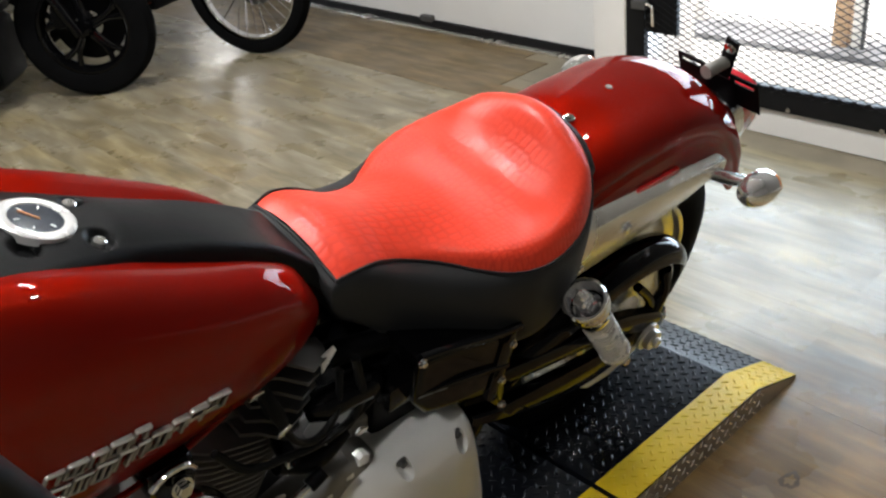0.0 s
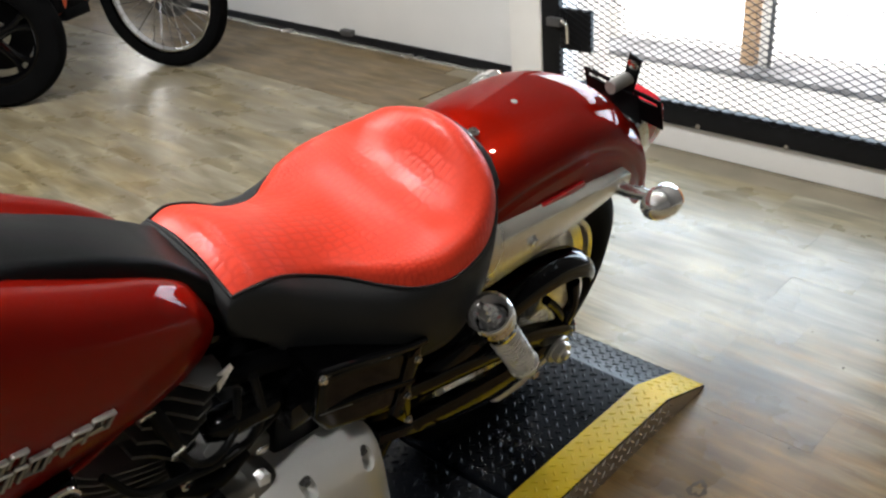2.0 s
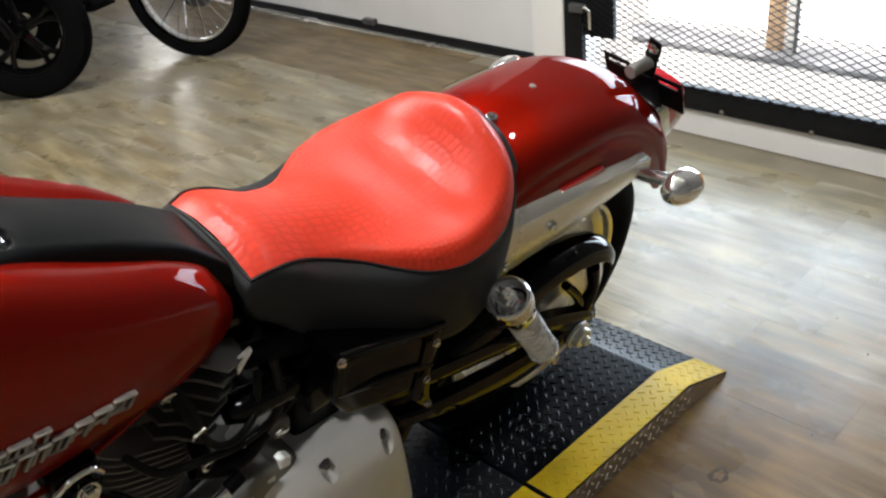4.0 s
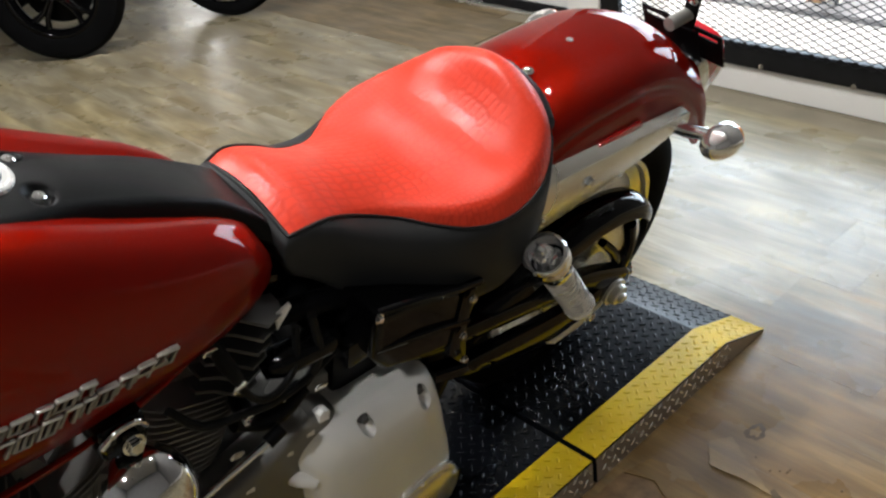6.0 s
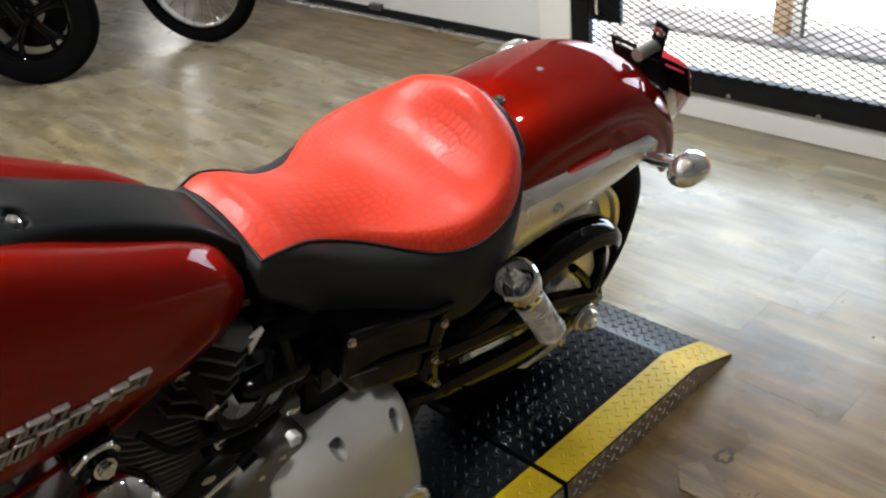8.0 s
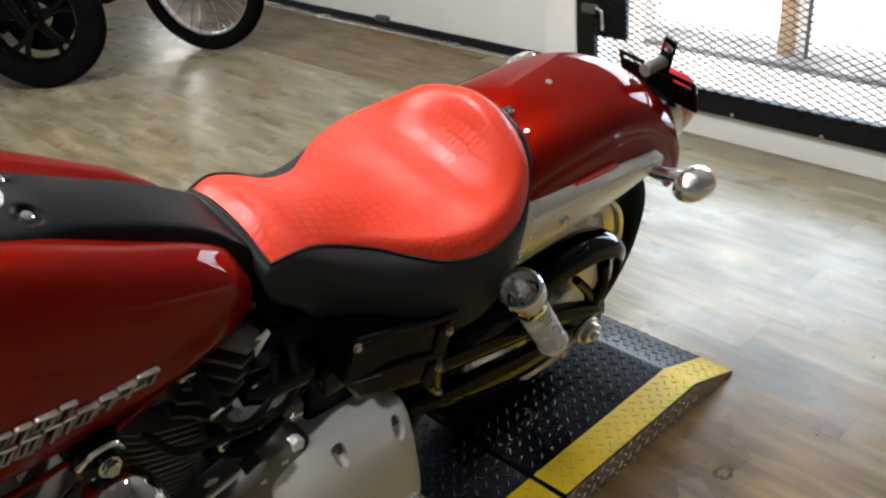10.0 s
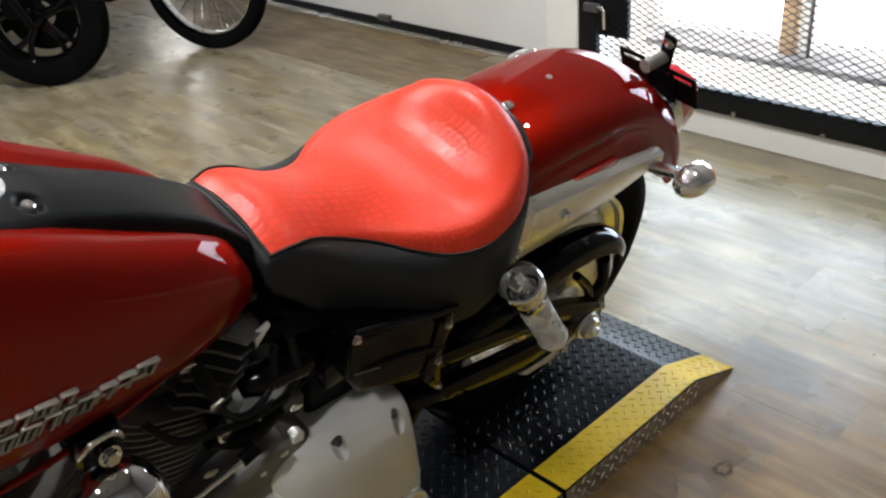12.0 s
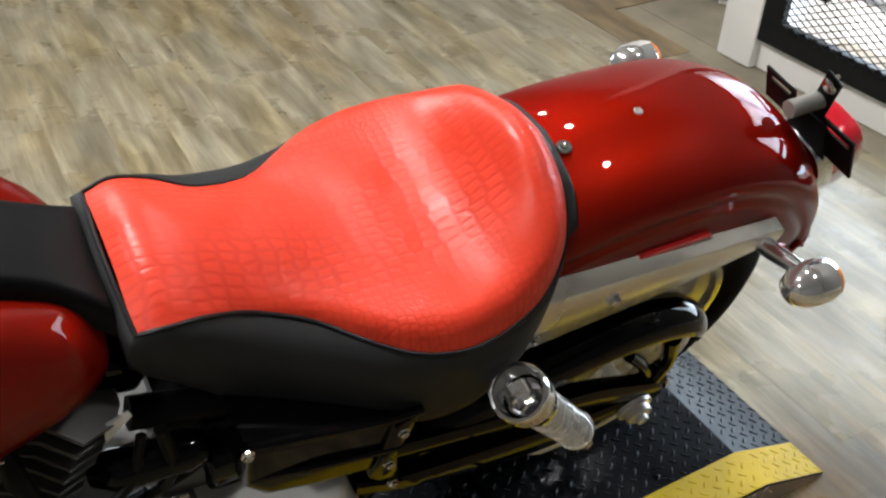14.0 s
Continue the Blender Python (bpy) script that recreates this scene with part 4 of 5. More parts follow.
# bracket plane: local x across the bike, local y up the plate
BP = Matrix.Translation((.2095, -.0265, .702)) @ Matrix(((0, -.42, .907, 0), (-1, 0, 0, 0), (0, .907, .42, 0), (0, 0, 0, 1)))
WING = BP @ pose(0, 0, 0, 0, 0, 7)
STEM = BP @ pose(.010, .012, 0, 0, 0, -10)
br = part("plate_bracket", join(slotted(.054, 0, .056, .026, .040, .009, WING), box(.056, .042, .003, WING @ Matrix.Translation((.054, -.034, 0)))), SATIN_BLACK, bike, "black slotted number plate bracket", 30)
part("bracket_wing", join(slotted(-.054, 0, .056, .026, .040, .009, WING), box(.056, .030, .003, WING @ Matrix.Translation((-.054, -.028, 0)))), SATIN_BLACK, br)
part("bracket_bridge", join(box(.070, .066, .003, WING @ Matrix.Translation((0, -.034, -.0005))), box(.026, .100, .003, STEM @ Matrix.Translation((0, .033, .0025)), .001, 1)), SATIN_BLACK, br)
part("bracket_tube", tube([(.150, -.034, .728), (.203, -.0385, .736)], .0115, 16), BARREL, br, "dull grey spacer tube")
part("bracket_bolt", bolt(STEM @ Vector((0, .066, .004)), BP.to_3x3() @ Vector((0, 0, 1)), .006, .005), CHROME, br)
part("bracket_bolt", bolt(STEM @ Vector((0, .066, -.001)), BP.to_3x3() @ Vector((0, 0, -1)), .008, .005), CHROME, br)

# shock absorbers
for s in (-1, 1):
    top, low = Vector((-.292, s * .190, .598)), Vector((-.128, s * .187, .364))
    d = (low - top).normalized()
    ln = (low - top).length
    M = axis_to(top, d)
    sh = part("shock_absorber", lathe([(0, .035), (.0150, .035), (.0150, ln - .02), (0, ln - .02)], 20, M), SATIN_BLACK, bike, "chrome and silver shock absorber")
    coil = []
    turns = 12
    for k in range(turns * 18 + 1):
        a = 2 * math.pi * k / 18
        coil.append((.0210 * math.cos(a), .0210 * math.sin(a), .066 + (ln - .104) * k / (turns * 18)))
    c = tube(coil, .0039, 10)
    c.transform(M)
    part("spring", c, SPRING, sh, "silver coil spring")
    part("upper_cup", lathe([(.0, .029), (.019, .029), (.0245, .022), (.0265, -.003), (.0278, -.007), (.0305, -.007), (.0328, -.003), (.0328, .004), (.0305, .009), (.0305, .013), (.0325, .017), (.0325, .024), (.0305, .031), (.0258, .038), (.0252, .066), (.0, .066)], 44, M), CHROME, sh)
    part("lower_cup", lathe([(0, ln - .042), (.0255, ln - .042), (.0262, ln - .034), (.023, ln - .024), (.014, ln - .017), (0, ln - .015)], 36, M), SPRING, sh)
    part("cup_floor", lathe([(.0, .0275), (.0185, .0275), (.0215, .024)], 36, M), CHROME, sh)
    for q in (top, low):
        part("eye", join(lathe([(.007, -.010), (.0135, -.010), (.0150, -.008), (.0150, .008), (.0135, .010), (.007, .010)], 28, axis_to(q, (0, 1, 0)), closed=True), box(.013, .010, .030, M @ Matrix.Translation((0, 0, -.013 if q is top else ln + .004)), .002, 1)), SHELL, sh)
        part("eye_bolt", bolt(q + Vector((0, s * .010, 0)), (0, s, .15), .0088, .011), SHELL, sh, "bright hex bolt")

# swing arm
for s in (-1, 1):
    def bar(sections):
        w = .014
        return grid_mesh([[(x, s * y + w * cy, z + h / 2 * cz) for cy, cz in ((-1, -.7), (-.7, -1), (.7, -1), (1, -.7), (1, .7), (.7, 1), (-.7, 1), (-1, .7))] for x, y, z, h in spline(sections, 22)], close_v=True, cap=True)
    sa = part("swing_arm", bar([(-.47, .130, .475, .036), (-.41, .138, .460, .036), (-.23, .146, .421, .036), (-.10, .148, .385, .042), (-.02, .150, .345, .050), (.030, .150, .318, .050), (.048, .150, .312, .030)]), GLOSS_BLACK, bike, "gloss black swing arm", 40)
    part("lower_arm", bar([(-.44, .142, .404, .026), (-.38, .150, .386, .030), (-.28, .152, .352, .052), (-.155, .152, .315, .068), (-.06, .152, .310, .050), (.000, .150, .312, .040)]), GLOSS_BLACK, sa, "lower tube of the swing arm", 40)
    part("axle_adjuster", span(.015, .062, s * .150 - .006, s * .150 + .006, .285, .332, .004), SATIN_BLACK, sa)
    part("adjuster_bolt", bolt((.064, s * .150, .306), (1, 0, 0), .007, .010), CHROME, sa)
part("belt_deflector", prism([(-.186, .301), (-.150, .272), (-.085, .264), (-.025, .284), (-.012, .300), (-.060, .292), (-.110, .288), (-.160, .297)], .012, Matrix.Translation((0, -.166, 0)) @ pose(0, 0, 0, 90), .003, 2), CAST, bike, "pale silver deflector under the axle end")
part("swing_arm_brace", span(-.42, -.35, -.12, .12, .33, .40, .01), SATIN_BLACK, bike)

# belt guard: rounded sheet over the upper belt run, closed by a round end
rows = []
for x, zt in spline([(-.36, .462), (-.27, .484), (-.17, .503), (-.09, .513), (-.02, .509), (.035, .492), (.070, .470), (.092, .448), (.106, .424), (.110, .412)], 40):
    e = max(0.0, (x - .04) / .07)
    nar = 1 - .45 * e ** 3
    r = []
    for k in range(13):
        a = math.pi * k / 12
        r.append((x, -.118 + .034 * nar * math.cos(a), zt - .026 + .026 * math.sin(a)))
    r += [(x, -.118 - .034 * nar, zt - .040), (x, -.118 - .031 * nar, zt - .041), (x, -.118 - .030 * nar, zt - .028), (x, -.118, zt - .006), (x, -.118 + .030 * nar, zt - .028)]
    rows.append(r)
part("belt_guard", grid_mesh(rows, close_v=True, cap=True), GLOSS_BLACK, bike, "gloss black belt guard", 60)
part("guard_bracket", join(tube([(.03, -.140, .436), (.045, -.145, .38), (.03, -.146, .335)], [.013, .011, .015], 10, n=8), tube([(-.04, -.138, .43), (.0, -.144, .385), (.02, -.146, .34)], .009, 10, n=8)), GLOSS_BLACK, bike)

# side cover and battery box
cover = part("side_cover", prism([(-.578, .652), (-.52, .634), (-.45, .607), (-.395, .588), (-.392, .560), (-.402, .495), (-.418, .478), (-.50, .505), (-.56, .535), (-.582, .575)], .075, Matrix.Translation((0, -.168, 0)) @ pose(0, 0, 0, 90), .012, 4), GLOSS_BLACK, bike, "gloss black side cover")
part("cover_lip", tube([(-.578, -.164, .656), (-.52, -.168, .641), (-.45, -.169, .614), (-.395, -.166, .594)], .006, 10, n=14), GLOSS_BLACK, cover)
part("cover_ridge", tube([(-.575, -.163, .585), (-.50, -.170, .566), (-.41, -.169, .528)], .0055, 10, n=12), GLOSS_BLACK, cover)
part("cover_strap", prism([(-.430, .598), (-.408, .592), (-.412, .510), (-.400, .448), (-.410, .436), (-.440, .475)], .010, Matrix.Translation((0, -.172, 0)) @ pose(0, 0, 0, 90), .002), GLOSS_BLACK, cover)
for p in ((-.419, -.177, .585), (-.425, -.177, .515), (-.412, -.177, .452), (-.579, -.169, .653)):
    part("cover_bolt", bolt(p, (0, -1, .1), .0048, .006), CHROME, cover, "small chrome bolt")
part("battery_box", span(-.60, -.36, -.115, .12, .40, .60, .012), SATIN_BLACK, bike)
part("frame_tube", tube([(-.66, -.09, .65), (-.50, -.105, .61), (-.36, -.115, .565), (-.25, -.12, .55)], .016, 12, n=16), SATIN_BLACK, bike)
part("frame_tube", tube([(-.37, -.12, .60), (-.355, -.118, .50), (-.37, -.115, .36), (-.42, -.11, .22)], .018, 12, n=16), GLOSS_BLACK, bike)
part("frame_tube", tube([(-.42, -.11, .20), (-.70, -.12, .17), (-1.02, -.12, .18)], .017, 12, n=16), GLOSS_BLACK, bike)
part("frame_tube", tube([(-.66, .10, .66), (-.50, .115, .62), (-.36, .125, .575), (-.25, .125, .56)], .016, 12, n=16), GLOSS_BLACK, bike)

# primary case: lofted silver cover, in levels from its edge to its face
PRIM = [(-.62, .12), (-.655, .22), (-.672, .32), (-.680, .40), (-.682, .432), (-.662, .457), (-.625, .468), (-.57, .465), (-.515, .462), (-.482, .460), (-.461, .447), (-.448, .418), (-.430, .360), (-.410, .285), (-.392, .215), (-.382, .150), (-.392, .095), (-.44, .055), (-.52, .05)]
out = []
nP = len(PRIM)
for i in range(nP):
    p0, p1, p2, p3 = (np.array(PRIM[(i + j) % nP]) for j in (-1, 0, 1, 2))
    for f in (0, .25, .5, .75):
        out.append(.5 * (2 * p1 + (p2 - p0) * f + (2 * p0 - 5 * p1 + 4 * p2 - p3) * f * f + (3 * p1 - p0 - 3 * p2 + p3) * f ** 3))
DULL_CAST = material("dull_cast_alloy", (0.17, 0.165, 0.155), 0.42, 0.4, noise_scale=7, noise_amount=0.2, rough_var=0.1, bump=0.15, bump_scale=500)
cen = np.array((-.53, .28))
rows = []
for shrink, y in ((0, -.10), (.0, -.146), (.0015, -.151), (.007, -.164), (.016, -.174), (.030, -.183), (.045, -.187), (.075, -.190), (.13, -.1915)):
    r = []
    for p in out:
        q = p + (cen - p) * min(.9, shrink / .19)
        # the face falls away a little towards the front
        deep = .010 * max(0, min(1, (-.59 - q[0]) / .07)) if shrink > .002 else 0
        r.append((q[0], y + deep, q[1]))
    rows.append(r)
prim = part("primary_cover", grid_mesh(rows, close_v=True, cap=True), CAST, bike, "silver powder-coated primary cover", 50)


def carve(ob, cutters):
    """Cuts sunk pockets into a part."""
    for c in cutters:
        me = bpy.data.meshes.new("cutter")
        c.to_mesh(me)
        c.free()
        tool = new("cutter", me)
        tool.parent = ob.parent
        cut = ob.modifiers.new("pocket", 'BOOLEAN')
        cut.operation, cut.solver, cut.object = 'DIFFERENCE', 'EXACT', tool
        bpy.context.view_layer.update()
        done = bpy.data.meshes.new_from_object(ob.evaluated_get(bpy.context.evaluated_depsgraph_get()))
        ob.modifiers.remove(cut)
        ob.data = done
        bpy.data.objects.remove(tool)
    ob.data.shade_smooth()
    ob.data.set_sharp_from_angle(angle=radians(42))


POCKETS = [(-.489, .430, 8), (-.589, .452, 14)]
carve(prim, [lathe([(0, .020), (.0108, .020), (.0108, -.020), (.0092, -.0225), (0, -.0225)], 24, Matrix.Translation((x, -.186, z)) @ pose(0, 0, 0, 0, -a) @ pose(0, 0, 0, 90) @ Matrix.Diagonal((1, 2.0, 1, 1))) for x, z, a in POCKETS])
for x, z, a in POCKETS:
    up = Vector((math.sin(radians(a)) * -.007, 0, .008))
    part("cover_screw", bolt(Vector((x, -.166, z)) + up, (0, -1, 0), .0062, .009), FIN, prim, "dark socket screw in its pocket")
front = [(-1.00, .20), (-1.01, .30), (-.98, .385), (-.90, .430), (-.80, .450), (-.72, .475), (-.66, .50), (-.60, .46), (-.60, .12), (-.90, .12)]
part("primary_case_front", prism(front, .06, Matrix.Translation((0, -.150, 0)) @ pose(0, 0, 0, 90), .022, 5), DULL_CAST, bike, "dull silver front of the primary case")
part("primary_inner_case", prism([(-.668, .468), (-.650, .492), (-.618, .505), (-.57, .498), (-.515, .482), (-.480, .466), (-.455, .40), (-.60, .30)], .05, Matrix.Translation((0, -.105, 0)) @ pose(0, 0, 0, 90), .006, 3), DULL_CAST, bike, "dull grey inner case behind the cover")
part("shift_shaft_boss", tube([(-.700, -.128, .400), (-.682, -.150, .388), (-.664, -.160, .375)], [.013, .013, .012], 16), CAST, bike)
part("boss_screw", bolt((-.6635, -.161, .374), (.4, -1, -.3), .007, .006), FIN, bike)
for bx, bz, bw in ((-.640, .489, .018), (-.662, .476, .014), (-.694, .462, .011), (-.755, .440, .015)):
    part("case_lug", prism([(-bw / 2, -.006), (bw * .35, -.009), (bw / 2, .004), (0, .009), (-bw * .45, .006)], .016, Matrix.Translation((bx, -.150, bz)) @ pose(0, 0, 0, 78, 0, 0), .002, 2), CAST, bike, "pale cast lug on the case edge")
derby = part("derby_cover", lathe([(.086, -.006), (.086, .004), (.082, .008), (.074, .0075), (.070, .010), (.04, .0125), (0, .0135)], 56, axis_to((-.474, -.191, .140), (0, -1, 0))), ALU, bike, "round polished inspection cover")
for k in range(5):
    a = radians(72 * k + 96)
    part("derby_screw", bolt((-.474 + .077 * math.cos(a), -.199, .140 + .077 * math.sin(a)), (0, -1, 0), .005, .004, False), CHROME, derby)

part("side_stand", join(tube([(-.66, -.10, .13), (-.52, -.20, .085), (-.40, -.275, .068)], [.014, .013, .012], 14, n=10), lathe([(0, .006), (.020, .006), (.024, .002), (.024, -.006), (0, -.006)], 24, Matrix.Translation((-.385, -.285, .062)) @ pose(0, 0, 0, -LEAN) @ Matrix.Diagonal((1.5, 1, 1, 1)))), SHELL, bike, "bright side stand with a round foot")

# engine: crankcase, two finned cylinders, heads
part("crankcase", span(-.96, -.58, -.105, .11, .16, .44, .03, 3), FIN, bike)
part("gearbox", span(-.62, -.37, -.11, .11, .15, .47, .03, 3), SATIN_BLACK, bike)
def finned(base, way, n, pitch, ax, ay, name, thick=.0028):
    """A stack of cooling fins on a barrel."""
    cyl = part(name, lathe([(0, -.01), (.062, -.01), (.062, n * pitch), (0, n * pitch)], 28, axis_to(base, way)), DULL_CAST, bike, "grey finned alloy cylinder")
    w = Vector(way).normalized()
    for k in range(n):
        o = [(math.copysign(abs(math.cos(a)) ** .55, math.cos(a)) * ax, math.copysign(abs(math.sin(a)) ** .55, math.sin(a)) * ay) for a in (2 * math.pi * j / 32 for j in range(32))]
        up = Vector((0, 1, 0))
        xx = up.cross(w).normalized()
        m = Matrix((( xx.x, up.x, w.x, 0), (xx.y, up.y, w.y, 0), (xx.z, up.z, w.z, 0), (0, 0, 0, 1)))
        m.translation = Vector(base) + w * (k * pitch)
        part("fin", prism(o, thick, m, .0007, 1), BARREL, cyl)
    return cyl
finned((-.835, 0, .455), (.38, 0, .92), 15, .0105, .088, .102, "cylinder")
finned((-.905, 0, .455), (-.38, 0, .92), 13, .0105, .088, .102, "cylinder")
def head(cx, cz, sgn):
    hd = part("cylinder_head", box(.10, .17, .11, Matrix.Translation((cx - .012 * sgn, .01, cz)) @ pose(0, 0, 0, 0, sgn * 22), .012), DULL_CAST, bike, "finned cylinder head")
    for k in range(6):
        z = -.052 + k * .0205
        o = [(-.052, -.098), (-.030, -.104), (-.004, -.124), (.026, -.110), (.036, -.09), (.036, .1), (-.052, .1)]
        # darker alloy than the barrel fins, standing for the tank's shade
        part("head_fin", prism(o, .0050, Matrix.Translation((cx, 0, cz)) @ pose(0, 0, 0, 0, sgn * 22) @ Matrix.Translation((0, 0, z)), .0012, 2), FIN, hd)
head(-.716, .640, 1)
head(-1.02, .622, -1)
part("rocker_box", box(.11, .15, .05, Matrix.Translation((-.685, 0, .69)) @ pose(0, 0, 0, 0, 22), .015, 3), GLOSS_BLACK, bike)
part("starter_motor", tube([(-.700, -.105, .592), (-.684, -.112, .598), (-.620, -.118, .597), (-.604, -.118, .595)], [.015, .021, .021, .016], 20), GLOSS_BLACK, bike)
part("relay_box", span(-.602, -.548, -.146, -.10, .548, .592, .005), GLOSS_BLACK, bike)
part("horn_cover", lathe([(.062, -.012), (.063, -.002), (.060, .010), (.050, .024), (.034, .034), (.016, .039), (0, .040)], 48, axis_to((-.888, -.165, .585), (-.10, -1, .25)) @ Matrix.Diagonal((.88, 1.06, 1, 1))), CHROME, bike, "chrome teardrop horn cover")
part("horn_bracket", join(span(-.915, -.865, -.150, -.10, .655, .705, .010, 3), tube([(-.90, -.12, .70), (-.89, -.14, .69), (-.878, -.150, .665)], .010, 10)), GLOSS_BLACK, bike)
part("horn_bolt", bolt((-.886, -.156, .676), (0, -1, .2), .009, .010), CHROME, bike)
part("horn_bracket_trim", tube([(-.915, -.152, .690), (-.90, -.154, .704), (-.878, -.154, .704), (-.868, -.153, .690)], .0035, 8, n=10), CHROME, bike)
part("shift_rod", tube([(-.724, -.160, .537), (-.845, -.160, .503)], .0048, 12), CHROME, bike)
part("shift_rod_end", tube([(-.712, -.158, .541), (-.735, -.160, .534)], .009, 12), SATIN_BLACK, bike)
part("sensor_boss", join(tube([(-.747, -.140, .574), (-.735, -.10, .56)], .012, 12), tube([(-.76, -.13, .562), (-.71, -.135, .540), (-.66, -.13, .55)], [.010, .016, .012], 12, n=8)), SATIN_BLACK, bike)
part("boss_ring", lathe([(.004, 0), (.008, 0), (.008, .004), (.004, .004)], 18, axis_to((-.747, -.141, .574), (0, -1, 0)), closed=True), CHROME, bike)
for path, r in (([(-.755, -.10, .675), (-.752, -.13, .64), (-.735, -.14, .60), (-.705, -.14, .585), (-.672, -.13, .60), (-.655, -.11, .64)], .005), ([(-.83, -.12, .64), (-.80, -.135, .60), (-.75, -.142, .588), (-.70, -.14, .570), (-.64, -.13, .565), (-.585, -.12, .58)], .0052), ([(-.64, -.12, .66), (-.635, -.13, .60), (-.65, -.13, .56), (-.68, -.125, .53)], .006)):
    part("hose", tube(path, r, 10, n=26), HOSE, bike)
part("plug_boot", tube([(-.763, -.10, .690), (-.757, -.122, .662), (-.75, -.132, .64)], [.008, .010, .008], 12), HOSE, bike)
# small plates added to stand for bright patches between the engine parts
for p, a in (((-.770, -.113, .684), 20), ((-.690, -.135, .548), 40), ((-.672, -.132, .560), -20), ((-.752, -.138, .632), 0), ((-.635, -.135, .532), 30), ((-.765, -.142, .515), 35)):
    part("metal_tab", box(.018, .004, .011, Matrix.Translation(p) @ pose(0, 0, 0, 15, a, 10), .001, 1), ALU, bike, "small bright plate added between engine parts")
part("metal_tab", prism([(-.013, -.010), (.014, .006), (.012, .013), (-.010, .011)], .004, Matrix.Translation((-.672, -.112, .670)) @ pose(0, 0, 0, 75, 0, 10), .001, 1), CAST, bike, "small bare metal tab")
part("clutch_grip", tube([(-1.094, -.360, 1.172), (-1.073, -.360, 1.117), (-1.052, -.360, 1.062)], [.017, .016, .0135], 20), HOSE, bike, "black handlebar grip end")
part("grip_cap", tube([(-1.052, -.360, 1.062), (-1.038, -.360, 1.055)], [.009, .006], 14), SHELL, bike)


# ---------------------------------------------------------------- two more motorcycles by the door
def tyre(R, w, m, mat, name, parent, label=""):
    r0 = R - w * 0.85
    return part(name, lathe([(r0, -w * .38), (R - w * .5, -w * .5), (R - w * .18, -w * .42), (R, -w * .16), (R, w * .16), (R - w * .18, w * .42), (R - w * .5, w * .5), (r0, w * .38)], 64, m), mat, parent, label)


def other_bike(x, y, yaw, R, w, label, spoked, group="parked motorcycles"):
    b = thing("parked_motorcycle", label, "motorcycle", group, m=pose(x, y, 0, 0, 0, yaw))
    m = Matrix.Translation((0, 0, R)) @ pose(0, 0, 0, 90)
    wh = tyre(R, w, m, RUBBER, "front_wheel", b, "black rubber tyre")
    rr = R - w * 0.85
    c = Vector((0, 0, R))
    if spoked:
        part("rim", lathe([(rr + .004, -.020), (rr - .012, -.022), (rr - .016, -.012), (rr - .016, .012), (rr - .012, .022), (rr + .004, .020)], 64, m), CHROME, wh, "bright chrome rim")
        part("hub", lathe([(0, -.045), (.022, -.045), (.030, -.035), (.018, -.028), (.018, .028), (.030, .035), (.022, .045), (0, .045)], 24, m), ALU, wh)
        for k in range(32):
            a = 2 * math.pi * k / 32
            o = a + (0.55 if k % 2 else -0.55)
            s = -.03 if (k // 2) % 2 else .03
            part("wire_spoke", tube([c + Vector((math.cos(o) * .026, s, math.sin(o) * .026)), c + Vector((math.cos(a) * (rr - .014), s * .2, math.sin(a) * (rr - .014)))], .0026, 5), CHROME, wh)
    else:
        part("rim", lathe([(rr + .004, -.040), (rr - .012, -.042), (rr - .026, -.026), (rr - .030, 0), (rr - .026, .026), (rr - .012, .042), (rr + .004, .040)], 64, m), GLOSS_BLACK, wh, "black cast rim")
        part("hub", lathe([(0, -.05), (.030, -.05), (.040, -.03), (.040, .03), (.030, .05), (0, .05)], 24, m), GLOSS_BLACK, wh)
        for k in range(5):
            a = 2 * math.pi * k / 5 + .35
            for e in (-.13, .13):
                part("cast_spoke", tube([c + Vector((math.cos(a + e * 1.6) * .035, 0, math.sin(a + e * 1.6) * .035)), c + Vector((math.cos(a + e * .7) * .12, 0, math.sin(a + e * .7) * .12)), c + Vector((math.cos(a + e * 1.5) * (rr - .02), 0, math.sin(a + e * 1.5) * (rr - .02)))], [.018, .013, .017], 8, n=7), GLOSS_BLACK, wh)
    # the cast wheel's disc is enlarged and blackened to stand for shade behind it
    part("brake_disc", lathe([(.060, -.003), (.125 if spoked else .158, -.003), (.125 if spoked else .158, .003), (.060, .003)], 48, m @ Matrix.Translation((0, 0, -.062)), closed=True), FIN if spoked else SATIN_BLACK, wh)
    return b, wh, c


sport, _, c1 = other_bike(0.382, 3.085, -40, 0.305, 0.118, "blue and black sport motorcycle with cast black front wheel", False)
for s in (-1, 1):
    part("fork_leg", tube([c1 + Vector((0, s * .095, -.01)), c1 + Vector((-.10, s * .095, .22)), c1 + Vector((-.26, s * .095, .62))], [.024, .026, .026], 14), GLOSS_BLACK, sport)
    part("caliper", span(-.10, -.05, s * .075 - .02, s * .075 + .02, .33, .43, .01), SATIN_BLACK, sport)
def mudguard(a0, a1, rad, wide, drop):
    """A curved guard over the wheel, from one angle to the other."""
    rows = []
    for k in range(20):
        a = radians(a0 + (a1 - a0) * k / 19)
        rows.append([(c1.x + rad * math.cos(a) * f, yy, c1.z + rad * math.sin(a) * f) for yy, f in ((-wide, 1 - drop), (-wide * .97, 1 - drop * .3), (-wide * .7, 1.02), (0, 1.04), (wide * .7, 1.02), (wide * .97, 1 - drop * .3), (wide, 1 - drop))])
    return grid_mesh(rows)


